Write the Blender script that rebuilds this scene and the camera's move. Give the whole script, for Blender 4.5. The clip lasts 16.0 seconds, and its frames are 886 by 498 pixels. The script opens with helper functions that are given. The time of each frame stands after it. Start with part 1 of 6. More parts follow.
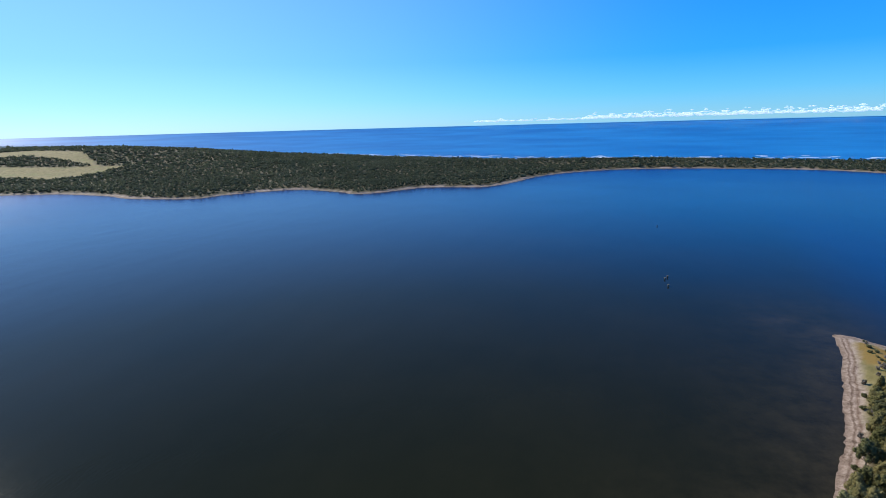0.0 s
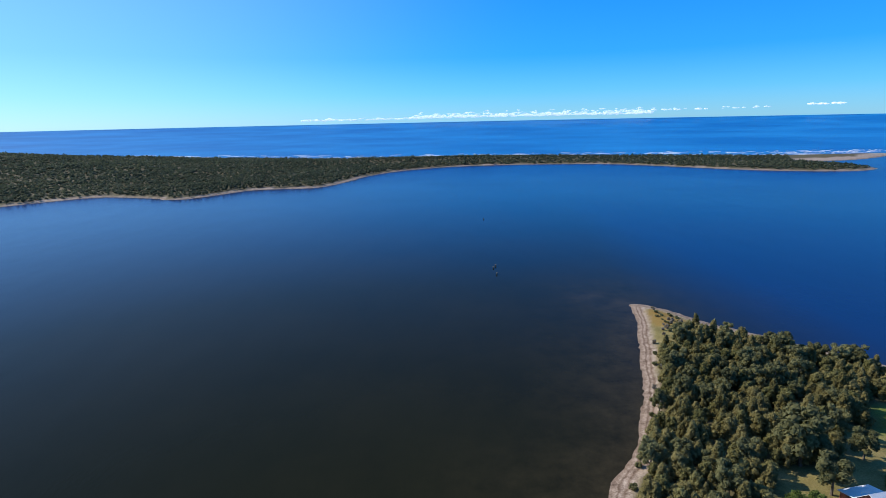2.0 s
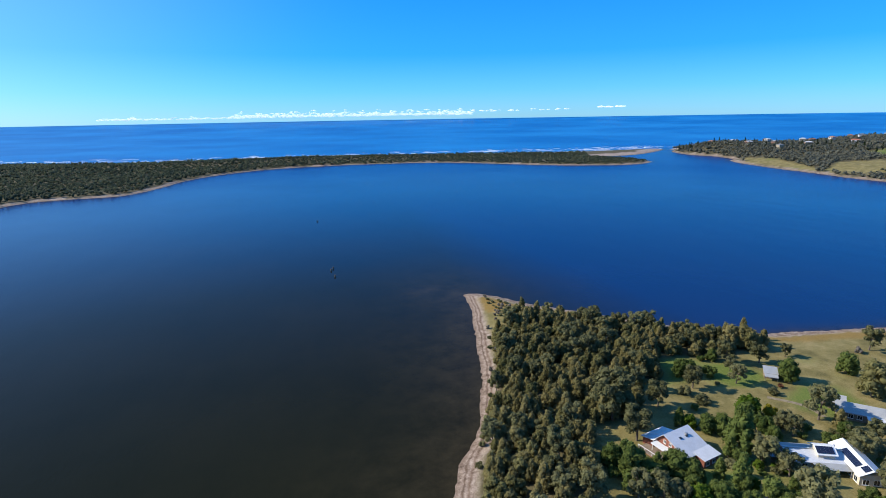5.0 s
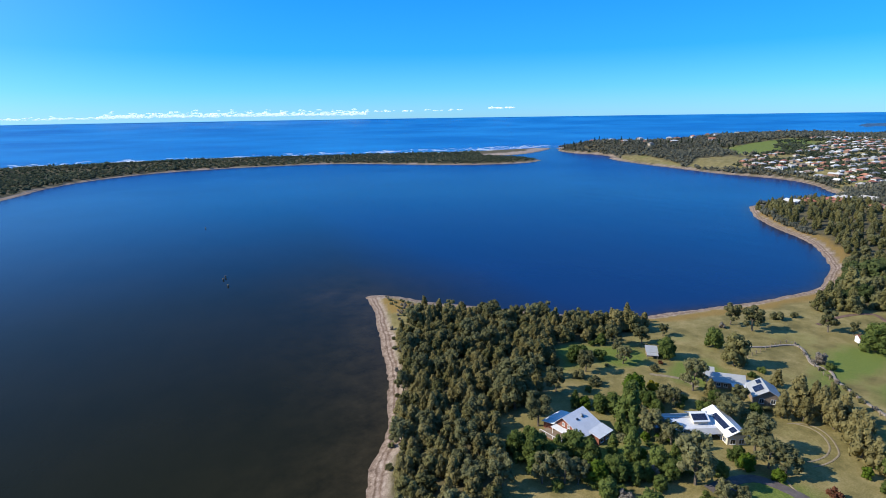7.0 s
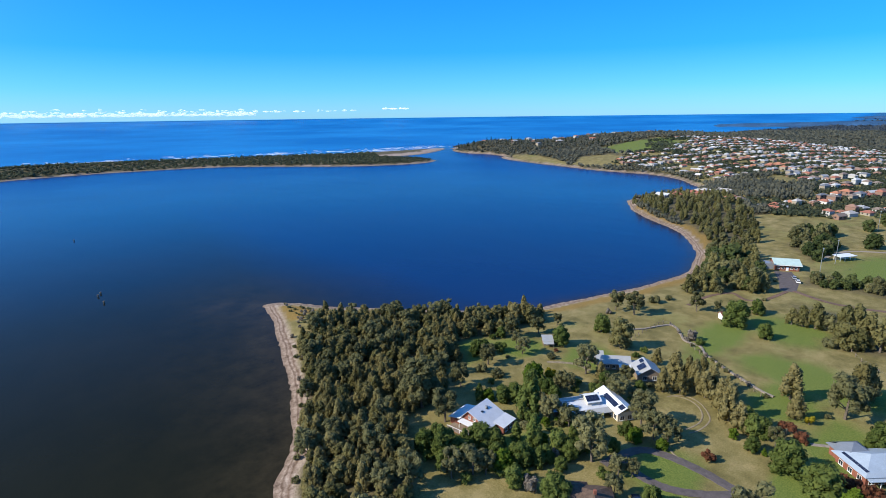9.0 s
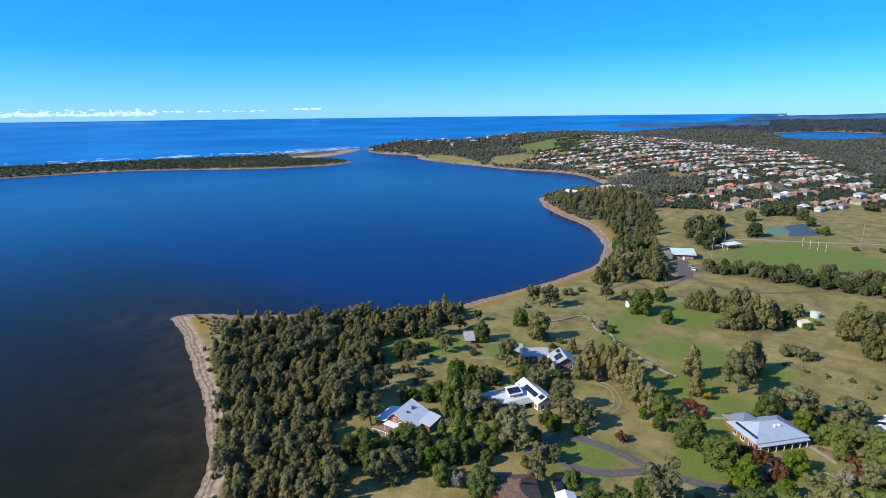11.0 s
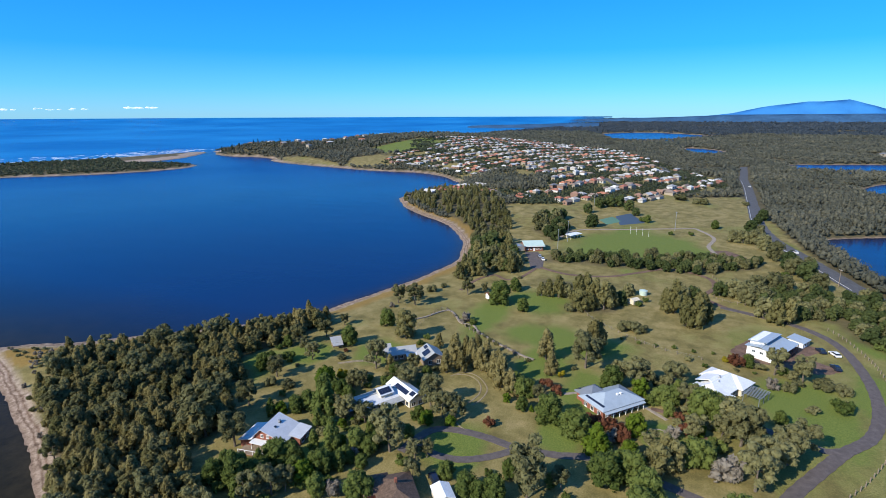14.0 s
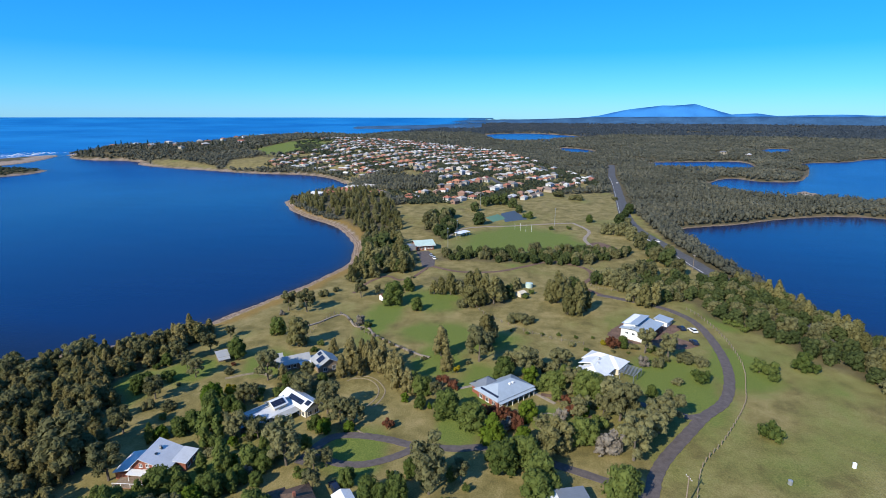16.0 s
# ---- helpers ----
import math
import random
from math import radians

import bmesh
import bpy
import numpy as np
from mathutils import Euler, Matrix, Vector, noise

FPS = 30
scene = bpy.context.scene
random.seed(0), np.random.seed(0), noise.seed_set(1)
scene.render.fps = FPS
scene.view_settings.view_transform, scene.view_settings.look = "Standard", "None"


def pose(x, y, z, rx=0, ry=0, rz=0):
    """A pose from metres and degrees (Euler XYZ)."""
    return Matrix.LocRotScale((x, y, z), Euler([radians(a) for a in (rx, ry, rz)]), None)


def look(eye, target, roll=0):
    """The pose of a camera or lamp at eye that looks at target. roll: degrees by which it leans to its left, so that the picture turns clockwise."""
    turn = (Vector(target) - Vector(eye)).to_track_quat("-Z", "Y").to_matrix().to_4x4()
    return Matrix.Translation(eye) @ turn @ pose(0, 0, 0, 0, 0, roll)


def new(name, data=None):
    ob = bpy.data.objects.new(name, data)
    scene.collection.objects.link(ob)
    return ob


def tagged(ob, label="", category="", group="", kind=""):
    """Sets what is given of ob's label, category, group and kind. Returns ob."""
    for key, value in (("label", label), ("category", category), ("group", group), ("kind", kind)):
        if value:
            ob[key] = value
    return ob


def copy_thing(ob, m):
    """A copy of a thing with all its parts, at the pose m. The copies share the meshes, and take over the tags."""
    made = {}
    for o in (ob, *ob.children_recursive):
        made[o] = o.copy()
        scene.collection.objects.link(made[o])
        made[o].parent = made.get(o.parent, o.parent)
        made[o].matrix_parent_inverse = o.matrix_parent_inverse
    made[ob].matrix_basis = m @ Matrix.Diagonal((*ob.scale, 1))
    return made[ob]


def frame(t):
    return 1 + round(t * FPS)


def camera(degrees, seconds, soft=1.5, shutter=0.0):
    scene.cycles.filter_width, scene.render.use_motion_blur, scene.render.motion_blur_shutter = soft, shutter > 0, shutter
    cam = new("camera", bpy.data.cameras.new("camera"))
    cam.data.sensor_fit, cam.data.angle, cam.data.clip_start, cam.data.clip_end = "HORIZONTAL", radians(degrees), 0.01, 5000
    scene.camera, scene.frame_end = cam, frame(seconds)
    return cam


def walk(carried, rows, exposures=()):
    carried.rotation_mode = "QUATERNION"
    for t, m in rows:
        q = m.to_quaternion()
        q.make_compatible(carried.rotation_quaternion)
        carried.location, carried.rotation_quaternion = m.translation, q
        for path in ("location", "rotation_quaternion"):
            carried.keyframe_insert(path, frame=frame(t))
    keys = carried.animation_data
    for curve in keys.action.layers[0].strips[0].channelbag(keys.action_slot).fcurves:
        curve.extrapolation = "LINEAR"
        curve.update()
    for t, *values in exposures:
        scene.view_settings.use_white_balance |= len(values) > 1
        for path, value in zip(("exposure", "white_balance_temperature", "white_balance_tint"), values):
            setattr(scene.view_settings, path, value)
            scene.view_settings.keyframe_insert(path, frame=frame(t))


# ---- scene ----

from mathutils.kdtree import KDTree

# ---- camera ----
cam = camera(78.9, 16.0, soft=0.7)
EYE = 85.0
ROWS = [
    (0, 12.75, -13.07, 1.50), (0.5, 7.24, -13.26, 1.34), (1, 2.42, -13.37, 1.24), (1.5, -1.53, -13.44, 1.22),
    (2, -4.91, -13.53, 1.21), (2.5, -7.84, -13.58, 1.22), (3, -10.73, -13.65, 1.21), (3.5, -13.79, -13.70, 1.17),
    (4, -16.89, -13.76, 1.10), (6.5, -30.78, -13.92, 0.87), (7, -33.52, -13.95, 0.86), (7.5, -36.09, -13.96, 0.83),
    (8, -38.67, -13.97, 0.79), (8.5, -41.45, -13.99, 0.75), (9, -44.43, -14.01, 0.71), (11.5, -55.58, -14.05, 0.61),
    (12, -58.30, -14.05, 0.53), (12.5, -61.11, -14.06, 0.45), (13, -63.66, -14.08, 0.41), (13.5, -65.84, -14.08, 0.34),
    (14, -68.18, -14.06, 0.22), (14.5, -70.77, -14.03, 0.10), (15, -73.44, -14.01, 0.0), (15.5, -76.53, -13.97, -0.08),
    (16, -80.03, -13.97, -0.14),
]


def aimed(yaw, pitch, roll):
    return pose(0, 0, EYE, 0, 0, yaw) @ pose(0, 0, 0, 90 + pitch) @ pose(0, 0, 0, 0, 0, -roll)


walk(cam, [(t, aimed(yaw, pitch, roll)) for t, yaw, pitch, roll in ROWS], [(0, 0.22), (4, 0.34), (9, 0.42), (16, 0.36)])

# ---- world and sun ----
SUN_AZ, SUN_EL = -60.0, 33.0
world = bpy.data.worlds.new("world")
scene.world = world
world.use_nodes = True
wn = world.node_tree
sky = wn.nodes.new("ShaderNodeTexSky")
sky.sky_type, sky.sun_disc = "NISHITA", False
sky.sun_elevation, sky.sun_rotation = radians(SUN_EL), radians(SUN_AZ)
sky.altitude, sky.air_density, sky.dust_density, sky.ozone_density = 0, 1.0, 0.25, 4.0
# the clear air deepens the blue overhead and pales towards the horizon and the sun
clear = wn.nodes.new("ShaderNodeMix")
clear.data_type, clear.blend_type = "RGBA", "MULTIPLY"
clear.inputs[0].default_value, clear.inputs[7].default_value = 1.0, (0.12, 0.12, 0.12, 1.0)
deep = wn.nodes.new("ShaderNodeGamma")
deep.inputs["Gamma"].default_value = 0.5
up = wn.nodes.new("ShaderNodeTexCoord")
split = wn.nodes.new("ShaderNodeSeparateXYZ")
depth = wn.nodes.new("ShaderNodeValToRGB")
for stop, shade in ((0.0, (0.29, 0.64, 1.0, 1)), (0.044, (0.155, 0.56, 1.0, 1)), (0.105, (0.050, 0.43, 1.0, 1)), (0.25, (0.024, 0.365, 0.95, 1)), (0.5, (0.055, 0.35, 0.84, 1))):
    e = depth.color_ramp.elements[0] if stop == 0 else depth.color_ramp.elements.new(stop)
    e.position, e.color = stop, shade
depth.color_ramp.elements[-1].color = (0.085, 0.38, 0.82, 1)
towards = wn.nodes.new("ShaderNodeVectorMath")
towards.operation = "DOT_PRODUCT"
sa, se = radians(SUN_AZ), radians(SUN_EL)
SUN_DIR = Vector((math.sin(sa) * math.cos(se), math.cos(sa) * math.cos(se), math.sin(se)))
towards.inputs[1].default_value = SUN_DIR
glow = wn.nodes.new("ShaderNodeMapRange")
glow.interpolation_type = "SMOOTHERSTEP"
glow.inputs[1].default_value, glow.inputs[2].default_value, glow.inputs[4].default_value = 0.2, 1.1, 0.46
pale = wn.nodes.new("ShaderNodeMix")
pale.data_type = "RGBA"
pale.inputs[7].default_value = (0.6, 0.8, 1.0, 1.0)
tint = wn.nodes.new("ShaderNodeMix")
tint.data_type, tint.blend_type = "RGBA", "MULTIPLY"
tint.inputs[0].default_value = 1.0
gain = wn.nodes.new("ShaderNodeMix")
gain.data_type, gain.blend_type = "RGBA", "MULTIPLY"
gain.inputs[0].default_value, gain.inputs[7].default_value = 1.0, (11.0, 11.0, 11.0, 1.0)
for a, b in ((sky.outputs[0], clear.inputs[6]), (clear.outputs[2], deep.inputs["Color"]), (deep.outputs[0], tint.inputs[6]), (up.outputs["Generated"], split.inputs[0]),
             (split.outputs["Z"], depth.inputs[0]), (up.outputs["Generated"], towards.inputs[0]), (towards.outputs["Value"], glow.inputs[0]), (glow.outputs[0], pale.inputs[0]),
             (depth.outputs[0], pale.inputs[6]), (pale.outputs[2], tint.inputs[7]), (tint.outputs[2], gain.inputs[6]), (gain.outputs[2], wn.nodes["Background"].inputs[0])):
    wn.links.new(a, b)
wn.nodes["Background"].inputs[1].default_value = 0.10

sun = new("sun", bpy.data.lights.new("sun", "SUN"))
sun.data.energy, sun.data.angle, sun.data.color = 5.0, radians(0.55), (1.0, 0.93, 0.80)
sun.matrix_world = look(SUN_DIR * 300, (0, 0, 0))


# ---- materials ----
def lin(c):
    return (*c, 1.0)


class Mat:
    """A small builder of node materials."""

    def __init__(self, name, rough=0.8, metal=0.0, spec=0.3):
        self.m = bpy.data.materials.new(name)
        self.m.use_nodes = True
        self.t = self.m.node_tree
        self.b = self.t.nodes["Principled BSDF"]
        self.b.inputs["Roughness"].default_value = rough
        self.b.inputs["Metallic"].default_value = metal
        self.b.inputs["Specular IOR Level"].default_value = spec

    def node(self, kind, **kw):
        n = self.t.nodes.new(kind)
        for k, v in kw.items():
            n.inputs[k].default_value = v
        return n

    def link(self, a, b):
        self.t.links.new(a, b)

    def coord(self, which="Object"):
        return self.node("ShaderNodeTexCoord").outputs[which]

    def place(self):
        return self.node("ShaderNodeNewGeometry").outputs["Position"]

    def noise(self, scale, detail=4.0, rough=0.6, at=None):
        n = self.node("ShaderNodeTexNoise", Scale=scale, Detail=detail, Roughness=rough)
        self.link(at if at is not None else self.place(), n.inputs["Vector"])
        return n.outputs["Fac"]

    def ramp(self, fac, stops):
        r = self.node("ShaderNodeValToRGB")
        e = r.color_ramp.elements
        while len(e) < len(stops):
            e.new(0.5)
        for el, (p, c) in zip(e, stops):
            el.position, el.color = p, lin(c) if len(c) == 3 else c
        self.link(fac, r.inputs[0])
        return r.outputs[0]

    def mix(self, fac, a, b, mode="MIX"):
        n = self.t.nodes.new("ShaderNodeMix")
        n.data_type, n.blend_type = "RGBA", mode
        for v, i in ((fac, 0), (a, 6), (b, 7)):
            if isinstance(v, (int, float)):
                n.inputs[i].default_value = v
            elif isinstance(v, tuple):
                n.inputs[i].default_value = lin(v)
            else:
                self.link(v, n.inputs[i])
        return n.outputs[2]

    def math(self, op, a, b=0.0):
        n = self.t.nodes.new("ShaderNodeMath")
        n.operation = op
        for v, i in ((a, 0), (b, 1)):
            if isinstance(v, (int, float)):
                n.inputs[i].default_value = v
            else:
                self.link(v, n.inputs[i])
        return n.outputs[0]

    def color(self, c):
        if isinstance(c, tuple):
            self.b.inputs["Base Color"].default_value = lin(c)
        else:
            self.link(c, self.b.inputs["Base Color"])
        return self

    def bump(self, height, strength=0.3, distance=0.1):
        n = self.node("ShaderNodeBump", Strength=strength, Distance=distance)
        self.link(height, n.inputs["Height"])
        self.link(n.outputs[0], self.b.inputs["Normal"])
        return self


def plain(name, c, rough=0.7, metal=0.0, vary=0.12, scale=1.5, spec=0.3):
    """A paint or stone with two scales of wear."""
    m = Mat(name, rough, metal, spec)
    n = m.math("MULTIPLY", m.noise(scale), m.noise(scale * 9, 3.0))
    lo = tuple(v * (1 - vary * 2) for v in c)
    hi = tuple(min(v * (1 + vary), 0.95) for v in c)
    m.color(m.ramp(n, [(0.1, lo), (0.42, hi)]))
    return m.m


def leafy(name, dark, light, rough=0.65, tint=0.5):
    """Foliage: every tree has its own shade, every spray too."""
    m = Mat(name, rough, 0.0, 0.06)
    ob = m.node("ShaderNodeObjectInfo").outputs["Random"]
    geo = m.node("ShaderNodeNewGeometry")
    n = m.noise(0.55, 3.0)
    f = m.math("ADD", m.math("MULTIPLY", ob, tint), m.math("MULTIPLY", geo.outputs["Random Per Island"], 0.26))
    f = m.math("ADD", f, m.math("MULTIPLY", m.math("SUBTRACT", n, 0.5), 0.8))
    f = m.math("ADD", f, m.math("MULTIPLY", m.math("SUBTRACT", m.noise(0.011, 4.0, 0.6), 0.5), 1.3))
    m.color(m.ramp(f, [(0.05, dark), (0.95, light)]))
    thin = m.node("ShaderNodeBsdfTranslucent")
    m.link(m.b.inputs["Base Color"].links[0].from_socket, thin.inputs["Color"])
    both = m.node("ShaderNodeMixShader")
    both.inputs[0].default_value = 0.45
    m.link(m.b.outputs[0], both.inputs[1])
    m.link(thin.outputs[0], both.inputs[2])
    m.link(both.outputs[0], m.t.nodes["Material Output"].inputs["Surface"])
    return m.m


M_SHEOAK = leafy("sheoak_foliage", (0.155, 0.136, 0.052), (0.345, 0.295, 0.128))
M_GUM = leafy("gum_foliage", (0.112, 0.112, 0.050), (0.290, 0.275, 0.128))
M_GARDEN = leafy("garden_foliage", (0.066, 0.096, 0.024), (0.195, 0.232, 0.062))
M_PAPER = leafy("paperbark_foliage", (0.128, 0.124, 0.046), (0.300, 0.268, 0.112))
M_BELT = leafy("belt_foliage", (0.050, 0.072, 0.026), (0.140, 0.165, 0.058))
M_LIME = leafy("lime_foliage", (0.08, 0.13, 0.015), (0.19, 0.25, 0.03), tint=0.2)
M_WATTLE = leafy("yellow_foliage", (0.25, 0.21, 0.02), (0.45, 0.36, 0.03), tint=0.2)
M_RUSSET = leafy("russet_foliage", (0.11, 0.045, 0.025), (0.26, 0.11, 0.06), tint=0.3)
M_GREYWOOD = leafy("bare_twigs", (0.22, 0.19, 0.155), (0.40, 0.36, 0.30), tint=0.3)
M_FAR = leafy("far_foliage", (0.065, 0.080, 0.048), (0.180, 0.190, 0.115), tint=0.0)
# paler and greyer than the far shore: some haze painted into the green
M_INLAND_HAZED = leafy("hazed_inland_foliage", (0.112, 0.116, 0.088), (0.320, 0.300, 0.212), tint=0.0)
# the blue haze of distance is mixed into this foliage
M_HAZY_FOREST = leafy("hazy_foliage", (0.062, 0.082, 0.100), (0.155, 0.175, 0.190), tint=0.0)
M_PINE = leafy("pine_foliage", (0.012, 0.026, 0.010), (0.045, 0.07, 0.025))
M_BARK = plain("bark", (0.16, 0.13, 0.10), 0.9, vary=0.3, scale=3)

# water: dark, tannin-brown near, reflected sky painted blue farther out, sky on its skin
def water_material(name):
    m = Mat(name, 0.09, 0.0, 0.5)
    m.b.inputs["IOR"].default_value = 1.14
    a = m.node("ShaderNodeAttribute")
    a.attribute_name = "depth"
    sep = m.node("ShaderNodeSeparateColor")
    m.link(a.outputs["Color"], sep.inputs[0])
    shallow, ocean, far_blue = sep.outputs[0], sep.outputs[1], sep.outputs[2]
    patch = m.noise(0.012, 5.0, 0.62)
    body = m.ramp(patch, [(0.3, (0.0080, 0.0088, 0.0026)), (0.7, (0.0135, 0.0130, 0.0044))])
    # blue of the mirrored sky painted into the body, by distance
    body = m.mix(far_blue, body, (0.0015, 0.034, 0.160))
    weed = m.ramp(m.noise(0.09, 6.0, 0.72), [(0.35, (0.015, 0.012, 0.006)), (0.65, (0.046, 0.035, 0.017))])
    body = m.mix(m.math("MULTIPLY", shallow, 0.8), body, weed)
    swell = m.ramp(m.noise(0.0022, 4.0, 0.55), [(0.38, (0.004, 0.105, 0.33)), (0.66, (0.014, 0.180, 0.45))])
    body = m.mix(ocean, body, swell)
    m.color(body)
    # ripples, finer and coarser; the wind's lanes change the gloss
    mp = m.node("ShaderNodeMapping")
    mp.inputs["Rotation"].default_value = (0, 0, radians(35))
    mp.inputs["Scale"].default_value = (1.0, 0.35, 1.0)
    m.link(m.place(), mp.inputs["Vector"])
    fine = m.noise(0.9, 3.0, 0.6, mp.outputs[0])
    wide = m.noise(0.06, 3.0, 0.5, mp.outputs[0])
    h = m.math("ADD", m.math("MULTIPLY", fine, 0.25), wide)
    m.bump(h, 0.22, 0.6)
    lane = m.noise(0.008, 4.0, 0.6)
    gloss = m.math("ADD", m.math("MULTIPLY", lane, 0.09), 0.02)
    gloss = m.math("ADD", gloss, m.math("ADD", m.math("MULTIPLY", far_blue, 0.19), m.math("MULTIPLY", ocean, 0.12)))
    m.link(gloss, m.b.inputs["Roughness"])
    return m.m


M_WATER = water_material("water")


def ground_material():
    m = Mat("ground", 0.92, 0.0, 0.15)
    a = m.node("ShaderNodeAttribute")
    a.attribute_name = "cover"
    sep = m.node("ShaderNodeSeparateColor")
    m.link(a.outputs["Color"], sep.inputs[0])
    sand, lawn, litter = sep.outputs[0], sep.outputs[1], sep.outputs[2]
    big, mid, fine = m.noise(0.02, 5.0, 0.6), m.noise(0.15, 4.0, 0.6), m.noise(2.5, 4.0, 0.7)
    dry = m.ramp(m.math("ADD", m.math("MULTIPLY", mid, 0.6), m.math("MULTIPLY", fine, 0.4)),
                 [(0.38, (0.122, 0.103, 0.036)), (0.50, (0.200, 0.163, 0.060)), (0.62, (0.290, 0.228, 0.100))])
    green = m.ramp(fine, [(0.35, (0.084, 0.120, 0.022)), (0.65, (0.170, 0.196, 0.046))])
    f = m.math("ADD", lawn, m.math("MULTIPLY", m.math("SUBTRACT", big, 0.50), 2.0))
    f = m.math("ADD", f, m.math("MULTIPLY", m.math("SUBTRACT", mid, 0.5), 0.7))
    grass = m.mix(m.ramp(f, [(0.15, (0, 0, 0)), (0.75, (1, 1, 1))]), dry, green)
    floor = m.ramp(m.math("ADD", m.math("MULTIPLY", fine, 0.5), m.math("MULTIPLY", mid, 0.5)), [(0.3, (0.045, 0.038, 0.020)), (0.7, (0.150, 0.125, 0.066))])
    col = m.mix(litter, grass, floor)
    beach = m.ramp(m.math("ADD", m.math("MULTIPLY", fine, 0.45), m.math("MULTIPLY", m.noise(0.5, 4.0, 0.65), 0.55)),
                   [(0.34, (0.11, 0.075, 0.054)), (0.47, (0.29, 0.220, 0.170)), (0.64, (0.50, 0.41, 0.335))])
    s = m.node("ShaderNodeAttribute")
    s.attribute_name = "shore"
    ss = m.node("ShaderNodeSeparateColor")
    m.link(s.outputs["Color"], ss.inputs[0])
    run = m.math("ADD", ss.outputs[0], m.math("MULTIPLY", m.math("SUBTRACT", m.noise(0.45, 5.0, 0.65), 0.5), 0.13))
    wrack = m.ramp(run, [(0.0, (0.60, 0.54, 0.49)), (0.05, (0.72, 0.66, 0.6)), (0.11, (0.86, 0.82, 0.78)), (0.15, (0.42, 0.35, 0.30)), (0.20, (0.95, 0.92, 0.89)), (0.27, (0.5, 0.42, 0.36)), (0.33, (1.0, 0.98, 0.95)), (0.6, (1.0, 1.0, 1.0))])
    beach = m.mix(1.0, beach, wrack, "MULTIPLY")
    col = m.mix(ss.outputs[1], col, m.ramp(fine, [(0.3, (0.15, 0.095, 0.024)), (0.7, (0.31, 0.195, 0.055))]))
    col = m.mix(sand, col, beach)
    m.color(col)
    m.bump(m.math("ADD", fine, m.noise(0.7, 3.0)), 0.5, 0.25)
    return m.m


M_GROUND = ground_material()
M_ASPHALT = plain("asphalt", (0.118, 0.098, 0.092), 0.9, vary=0.22, scale=0.7)
M_ROAD = plain("road_asphalt", (0.095, 0.095, 0.10), 0.95, vary=0.2, scale=0.4)
M_GRAVEL = plain("gravel", (0.30, 0.25, 0.20), 0.95, vary=0.2, scale=0.9)
M_WORN = plain("worn_track", (0.27, 0.215, 0.135), 0.95, vary=0.25, scale=0.8)
M_DIRT = plain("bare_earth", (0.17, 0.105, 0.075), 0.95, vary=0.3, scale=0.5)
M_WHITE = plain("white_paint", (0.78, 0.78, 0.77), 0.6, vary=0.08)
M_FOAM = plain("foam", (0.85, 0.87, 0.88), 0.9, vary=0.1, scale=0.2)


# ---- mesh helpers ----
def mesh_of(name, verts, faces, mat, smooth=False):
    me = bpy.data.meshes.new(name)
    me.from_pydata(verts, [], faces)
    if mat is not None:
        me.materials.append(mat)
    if smooth:
        me.polygons.foreach_set("use_smooth", [True] * len(me.polygons))
    me.update()
    return me


def part(name, bm, material, parent, label=""):
    me = bpy.data.meshes.new(name)
    bm.to_mesh(me)
    bm.free()
    if material is not None:
        me.materials.append(material)
    ob = new(name, me)
    ob.parent = parent
    if label:
        tagged(ob, label)
    return ob


def spline(points, per=8, closed=False):
    """A smooth line through a few control points."""
    p = np.array(points, float)
    n = len(p)
    out = []
    for i in range(n if closed else n - 1):
        if closed:
            a, b, c, d = p[(i - 1) % n], p[i], p[(i + 1) % n], p[(i + 2) % n]
        else:
            a, b, c, d = p[max(i - 1, 0)], p[i], p[i + 1], p[min(i + 2, n - 1)]
        for k in range(per):
            t = k / per
            out.append(0.5 * (2 * b + (c - a) * t + (2 * a - 5 * b + 4 * c - d) * t * t + (3 * b - a - 3 * c + d) * t ** 3))
    if not closed:
        out.append(p[-1])
    return np.array(out)


def inside(poly, x, y):
    poly = np.asarray(poly, float)
    hit = np.zeros(x.shape, bool)
    for (x0, y0), (x1, y1) in zip(poly, np.roll(poly, -1, 0)):
        if y0 != y1:
            hit ^= ((y0 > y) != (y1 > y)) & (x < (x1 - x0) * (y - y0) / (y1 - y0) + x0)
    return hit


def distance(line, x, y, closed=False):
    line = np.asarray(line, float)
    ends = np.roll(line, -1, 0) if closed else line[1:]
    best = np.full(x.shape, 1e9)
    for (x0, y0), (x1, y1) in zip(line, ends):
        dx, dy = x1 - x0, y1 - y0
        t = np.clip(((x - x0) * dx + (y - y0) * dy) / max(dx * dx + dy * dy, 1e-9), 0, 1)
        best = np.minimum(best, (x - x0 - t * dx) ** 2 + (y - y0 - t * dy) ** 2)
    return np.sqrt(best)


def nearest(lines, x, y, limit=1e9):
    """Distance to the nearest of some lines, by points strewn along them."""
    pts = []
    for line in lines:
        for a, b in zip(line[:-1], line[1:]):
            far = max(math.hypot(*a), 60)
            k = max(int(np.hypot(*(np.array(b) - a)) / (0.003 * far)), 1)
            pts += [np.array(a) + (np.array(b) - a) * i / k for i in range(k)]
    tree = KDTree(len(pts))
    for i, p in enumerate(pts):
        tree.insert((p[0], p[1], 0), i)
    tree.balance()
    find = tree.find
    return np.array([find((px, py, 0))[2] for px, py in zip(x.tolist(), y.tolist())])


def signed(poly, x, y):
    d = distance(poly, x, y, True)
    return np.where(inside(poly, x, y), d, -d)


